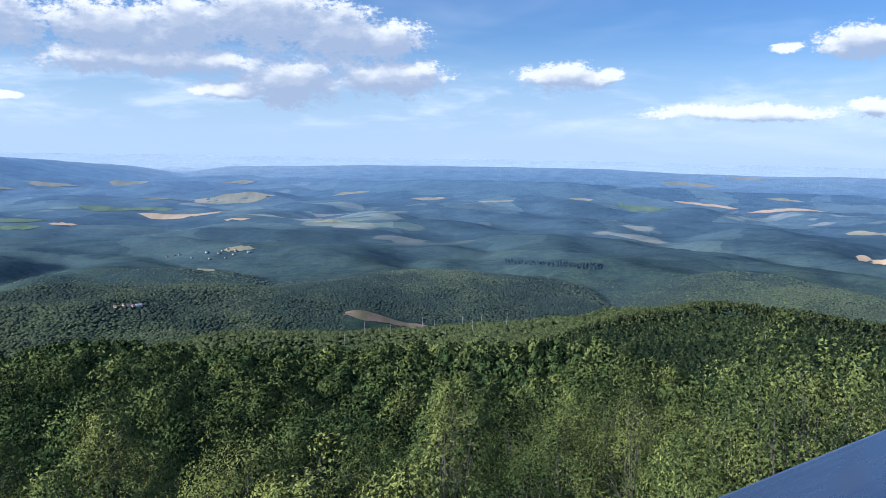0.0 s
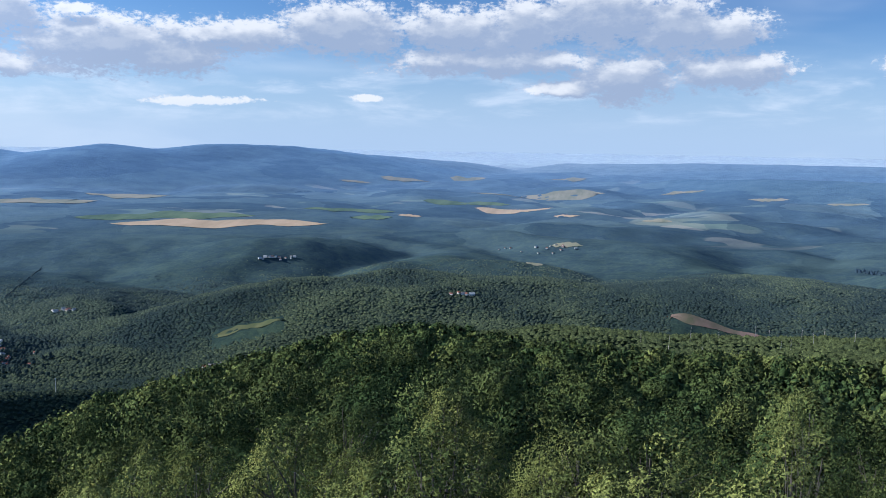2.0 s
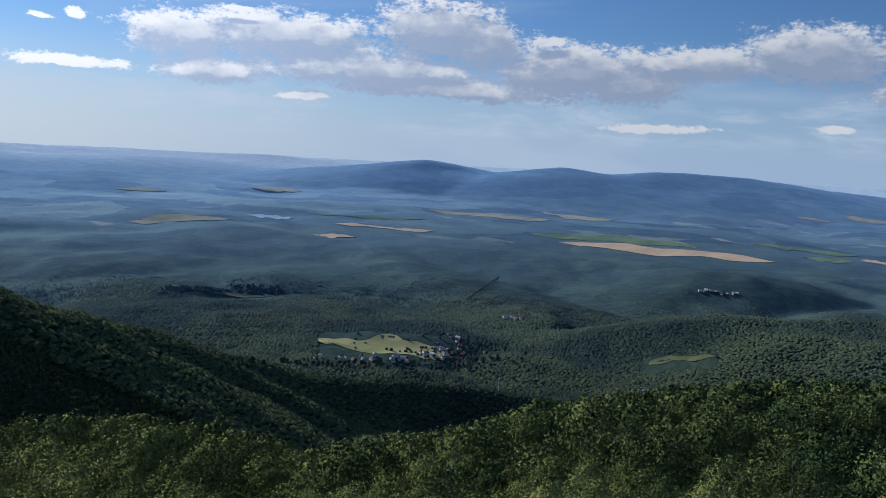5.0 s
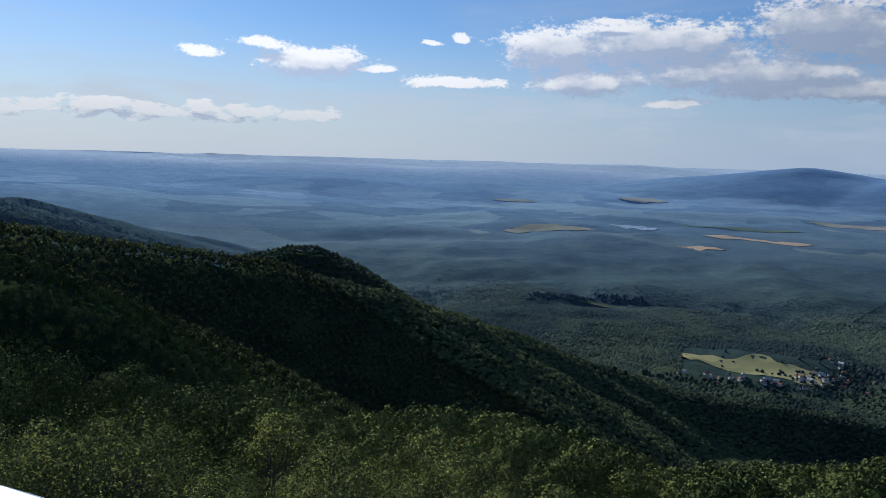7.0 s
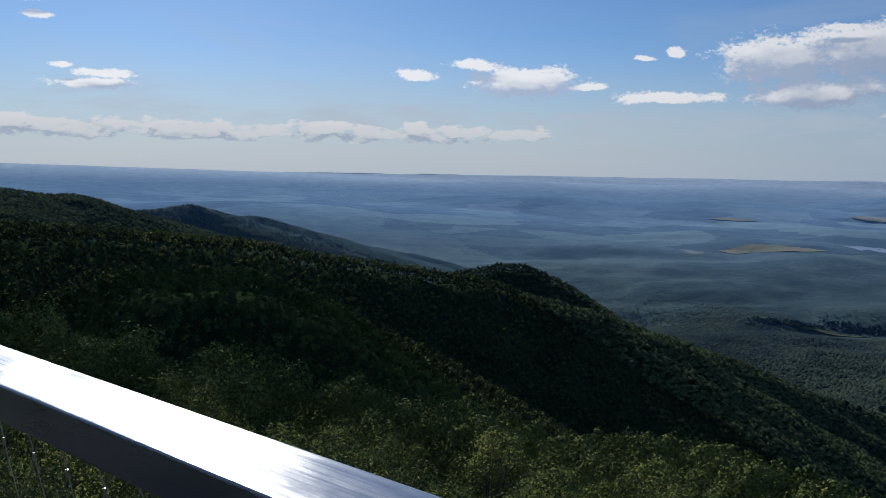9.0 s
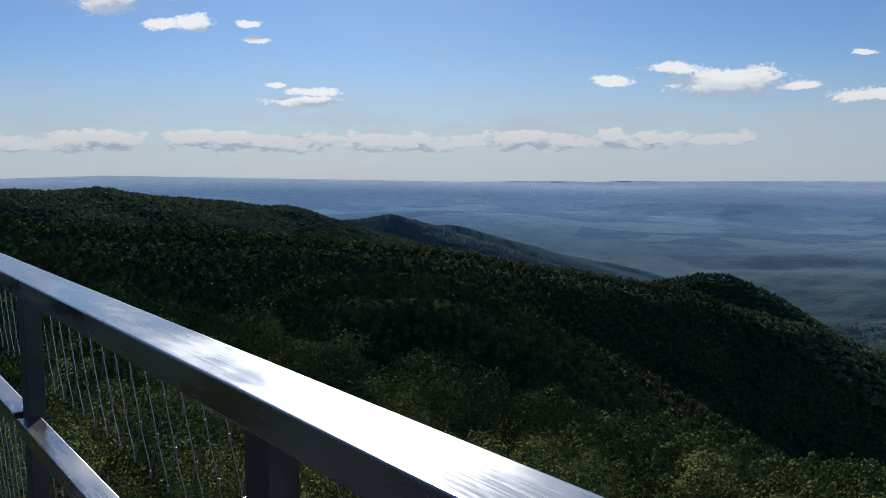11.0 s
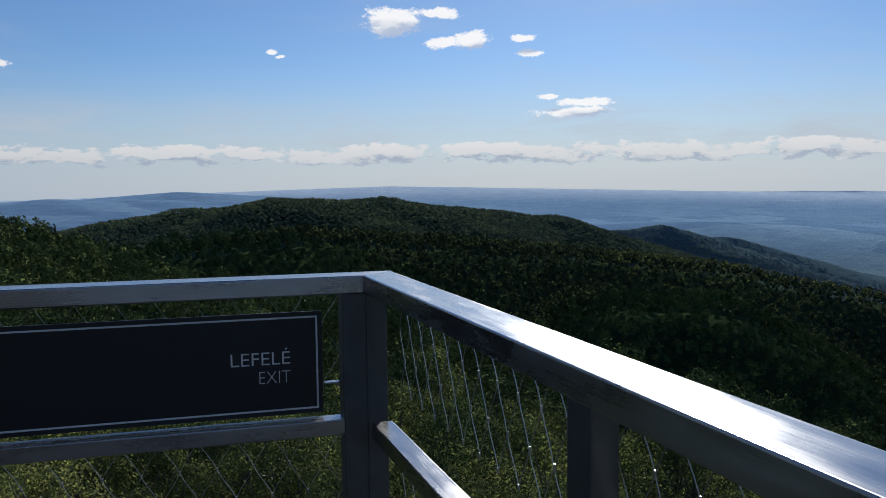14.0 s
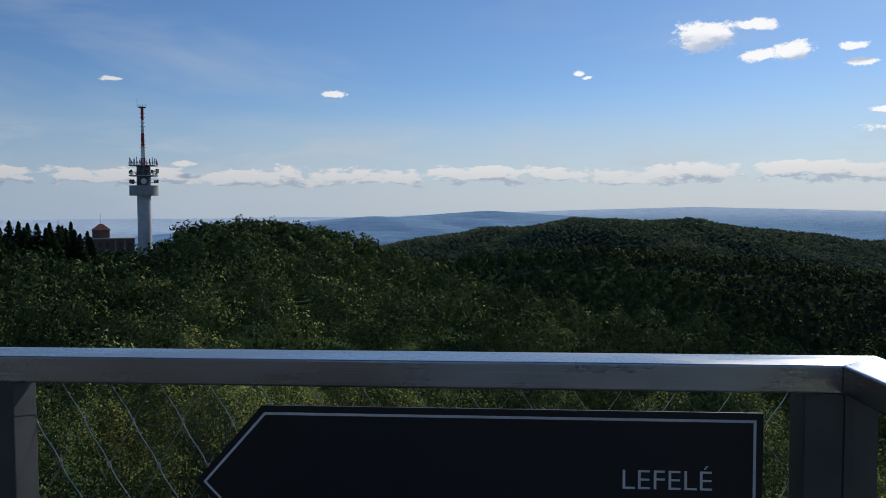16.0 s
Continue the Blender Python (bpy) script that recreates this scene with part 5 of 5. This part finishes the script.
def villages():
    grey = plain_material("grey_roof", (0.30, 0.27, 0.25), 0.9, grain=0.8, amount=0.3)
    kinds = [house(TILE_ROOF, 9, 13, 4.2), house(grey, 8, 11, 4.0), house(TILE_ROOF, 7, 9, 3.4), house(PALE_CONCRETE, 10, 18, 5.0)]
    labels = ["white plastered house with a red tiled roof", "white plastered house with a grey roof", "small cottage with a red tiled roof", "long pale building with a light roof"]
    used = set()
    spread = random.Random(4)
    for a0, e0, wa, we, count in ((51.0, -13.75, 2.6, 0.6, 34), (56.5, -14.35, 3.6, 0.28, 22), (50.6, -12.8, 0.9, 0.5, 8), (33.6, -8.15, 1.4, 0.18, 14), (46.6, -10.95, 1.3, 0.09, 8), (15.6, -7.4, 2.4, 0.35, 14), (37.6, -15.0, 2.0, 0.12, 6), (20.4, -10.5, 1.6, 0.15, 6)):
        for q in range(count):
            a, e = a0 + spread.gauss(0, wa * 0.5), e0 + spread.gauss(0, we * 0.5)
            r = spot_at(a, e)
            if not 1300 < r < 9000:
                continue
            x, y = -math.sin(radians(a)) * r, math.cos(radians(a)) * r
            p = placed(np.array((x,)), np.array((y,)), ground(np.array((x,)), np.array((y,))) + 3.0)[0]
            s = float(squeeze(np.array((r,)))[0]) * spread.uniform(0.8, 1.1) * 0.95
            k = spread.choice((0, 0, 1, 1, 2, 3))
            m = pose(*p, 0, 0, spread.uniform(0, 360))
            kinds[k].scale = (s, s, s)
            if k in used:
                copy_thing(kinds[k], m)
            else:
                used.add(k)
                tagged(kinds[k], labels[k], "house", "houses of the valley villages")
                kinds[k].matrix_basis = m @ Matrix.Diagonal((s, s, s, 1))


villages()


def village_trees():
    """Garden trees between the houses and on the meadow."""
    a = np.concatenate((50.6 + 2.0 * rng.normal(size=160), 56.8 + 3.2 * rng.normal(size=80), 55.3 + 2.2 * rng.normal(size=7)))
    e = np.concatenate((-13.8 + 0.45 * rng.normal(size=160), -14.6 + 0.16 * rng.normal(size=80), -13.2 + 0.4 * rng.normal(size=7)))
    r = np.array([spot_at(p, q) for p, q in zip(a, e)])
    keep = (r > 1300) & (r < 4000)
    a, r = np.radians(a[keep]), r[keep]
    x, y = -np.sin(a) * r, np.cos(a) * r
    n = len(x)
    rad = 3.5 + 2.5 * rng.random(n)
    c = np.stack((x, y, canopy(x, y) + 0.35 * rad), 1)
    d = rng.normal(size=(n, 24, 3))
    d[..., 2] = np.abs(d[..., 2])
    d /= np.linalg.norm(d, axis=2)[..., None]
    bits = leaves((c[:, None] + d * rad[:, None, None]).reshape(-1, 3), d.reshape(-1, 3), np.full(n * 24, 2.0), 0.8, 0.5)
    v, f = joined(domes(c, rad, 0.35), bits)
    ob = new("village_trees", tri_mesh("village_trees", placed(v[:, 0], v[:, 1], v[:, 2]), f, FAR_LEAF))
    tagged(ob, "dark garden trees among the village houses", "trees", kind="stuff")


village_trees()


def lattice_mast():
    r = spot_at(47.3, -15.9)
    v = way(47.3) * r
    z = float(ground(np.array((v.x,)), np.array((v.y,)))[0])
    s = float(squeeze(np.array((r,)))[0])
    p = placed(np.array((v.x,)), np.array((v.y,)), np.array((z,)))[0]
    root = empty("radio_mast", pose(*p))
    bm = bmesh.new()
    tall = (r * math.tan(radians(-15.05)) - z) * s
    tube(bm, (0, 0, -1), (0, 0, tall), 0.6, 0.35, 8)
    part("pole", bm, WHITE_PAINT, root)
    bm = bmesh.new()
    tube(bm, (0, 0, tall * 0.9), (0, 0, tall * 0.97), 0.9, 0.9, 10)
    part("aerial", bm, WHITE_PAINT, root)
    tagged(root, "slim pale radio mast standing above the woods", "mast")


lattice_mast()


def conifer_belt(az0, az1, el0, el1, width, count, label):
    a = az0 + (az1 - az0) * rng.random(count)
    k = (a - az0) / (az1 - az0)
    r = np.array([spot_at(x, el0 + (el1 - el0) * y) for x, y in zip(a, k)]) + width * (rng.random(count) - 0.5)
    x, y = -np.sin(np.radians(a)) * r, np.cos(np.radians(a)) * r
    c = np.stack((x, y, ground(x, y) + 4.0), 1)
    v, f = domes(c, (4.0 if width > 100 else 2.2) + 2.5 * rng.random(count), 0.45)
    tagged(new("conifer_belt", tri_mesh("conifer_belt", placed(v[:, 0], v[:, 1], v[:, 2]), f, FAR_SPRUCE if width > 100 else FAR_LEAF)), label, "trees", kind="stuff")


conifer_belt(-4.3, -10.8, -7.75, -7.85, 120, 300, "dark belt of conifers across a green slope")
conifer_belt(49.9, 47.8, -9.9, -8.3, 30, 60, "dark hedge line running down a slope")
conifer_belt(62.5, 70.5, -9.85, -9.85, 120, 240, "dark belt of conifers behind the meadow")


def conifer_wood():
    """Spruces mixed into the brow of the near slope."""
    x, y, r = scatter(215, 345, 6.5, 0.6, -9.0, 17.0)
    keep = hills(x, y, 45, 2, 33) > 0.0
    x, y = x[keep], y[keep]
    n = len(x)
    z = canopy(x, y) - 6.0
    pieces = []
    for level in range(3):
        c = np.stack((x, y, z + level * 2.6), 1)
        v, f = domes(c, np.full(n, 2.6 - level * 0.7), 0.3)
        pieces.append((v, f))
    v, f = joined(*pieces)
    tagged(new("conifer_wood", tri_mesh("conifer_wood", placed(v[:, 0], v[:, 1], v[:, 2]), f, SPRUCE)), "dark spruces mixed into the broadleaf slope", "forest", kind="stuff")


conifer_wood()


def dead_trunk(az, r, height):
    v = way(az) * r
    z = float(ground(np.array((v.x,)), np.array((v.y,)))[0])
    p = placed(np.array((v.x,)), np.array((v.y,)), np.array((z,)))[0]
    root = empty("dead_tree", pose(p[0], p[1], p[2], random.uniform(-3, 3), random.uniform(-3, 3), 0))
    bm = bmesh.new()
    tube(bm, (0, 0, 0), (0, 0, height), 0.42, 0.12, 6)
    part("trunk", bm, PALE_WOOD, root)
    for q in range(5):
        bm = bmesh.new()
        h, a = height * random.uniform(0.5, 0.95), random.uniform(0, 6.28)
        tube(bm, (0, 0, h), (math.cos(a) * 2.0, math.sin(a) * 2.0, h + 1.4), 0.14, 0.05, 4)
        part("branch", bm, PALE_WOOD, root)
    tagged(root, "bare bleached trunk standing over young forest", "tree", "dead trees on the ridge")


PALE_WOOD = plain_material("bleached_wood", (0.42, 0.40, 0.37), 0.9, grain=2)
for az, r in ((1.2, 1290), (-1.6, 1270), (-2.3, 1215), (-0.4, 1230), (3.4, 1300), (4.4, 1240), (5.2, 1310), (-4.6, 1190), (6.6, 1290), (-1.0, 1180), (2.2, 1200), (8.4, 1330), (-2.9, 1290), (0.4, 1330), (5.8, 1230)):
    dead_trunk(az, r, random.uniform(18, 27))
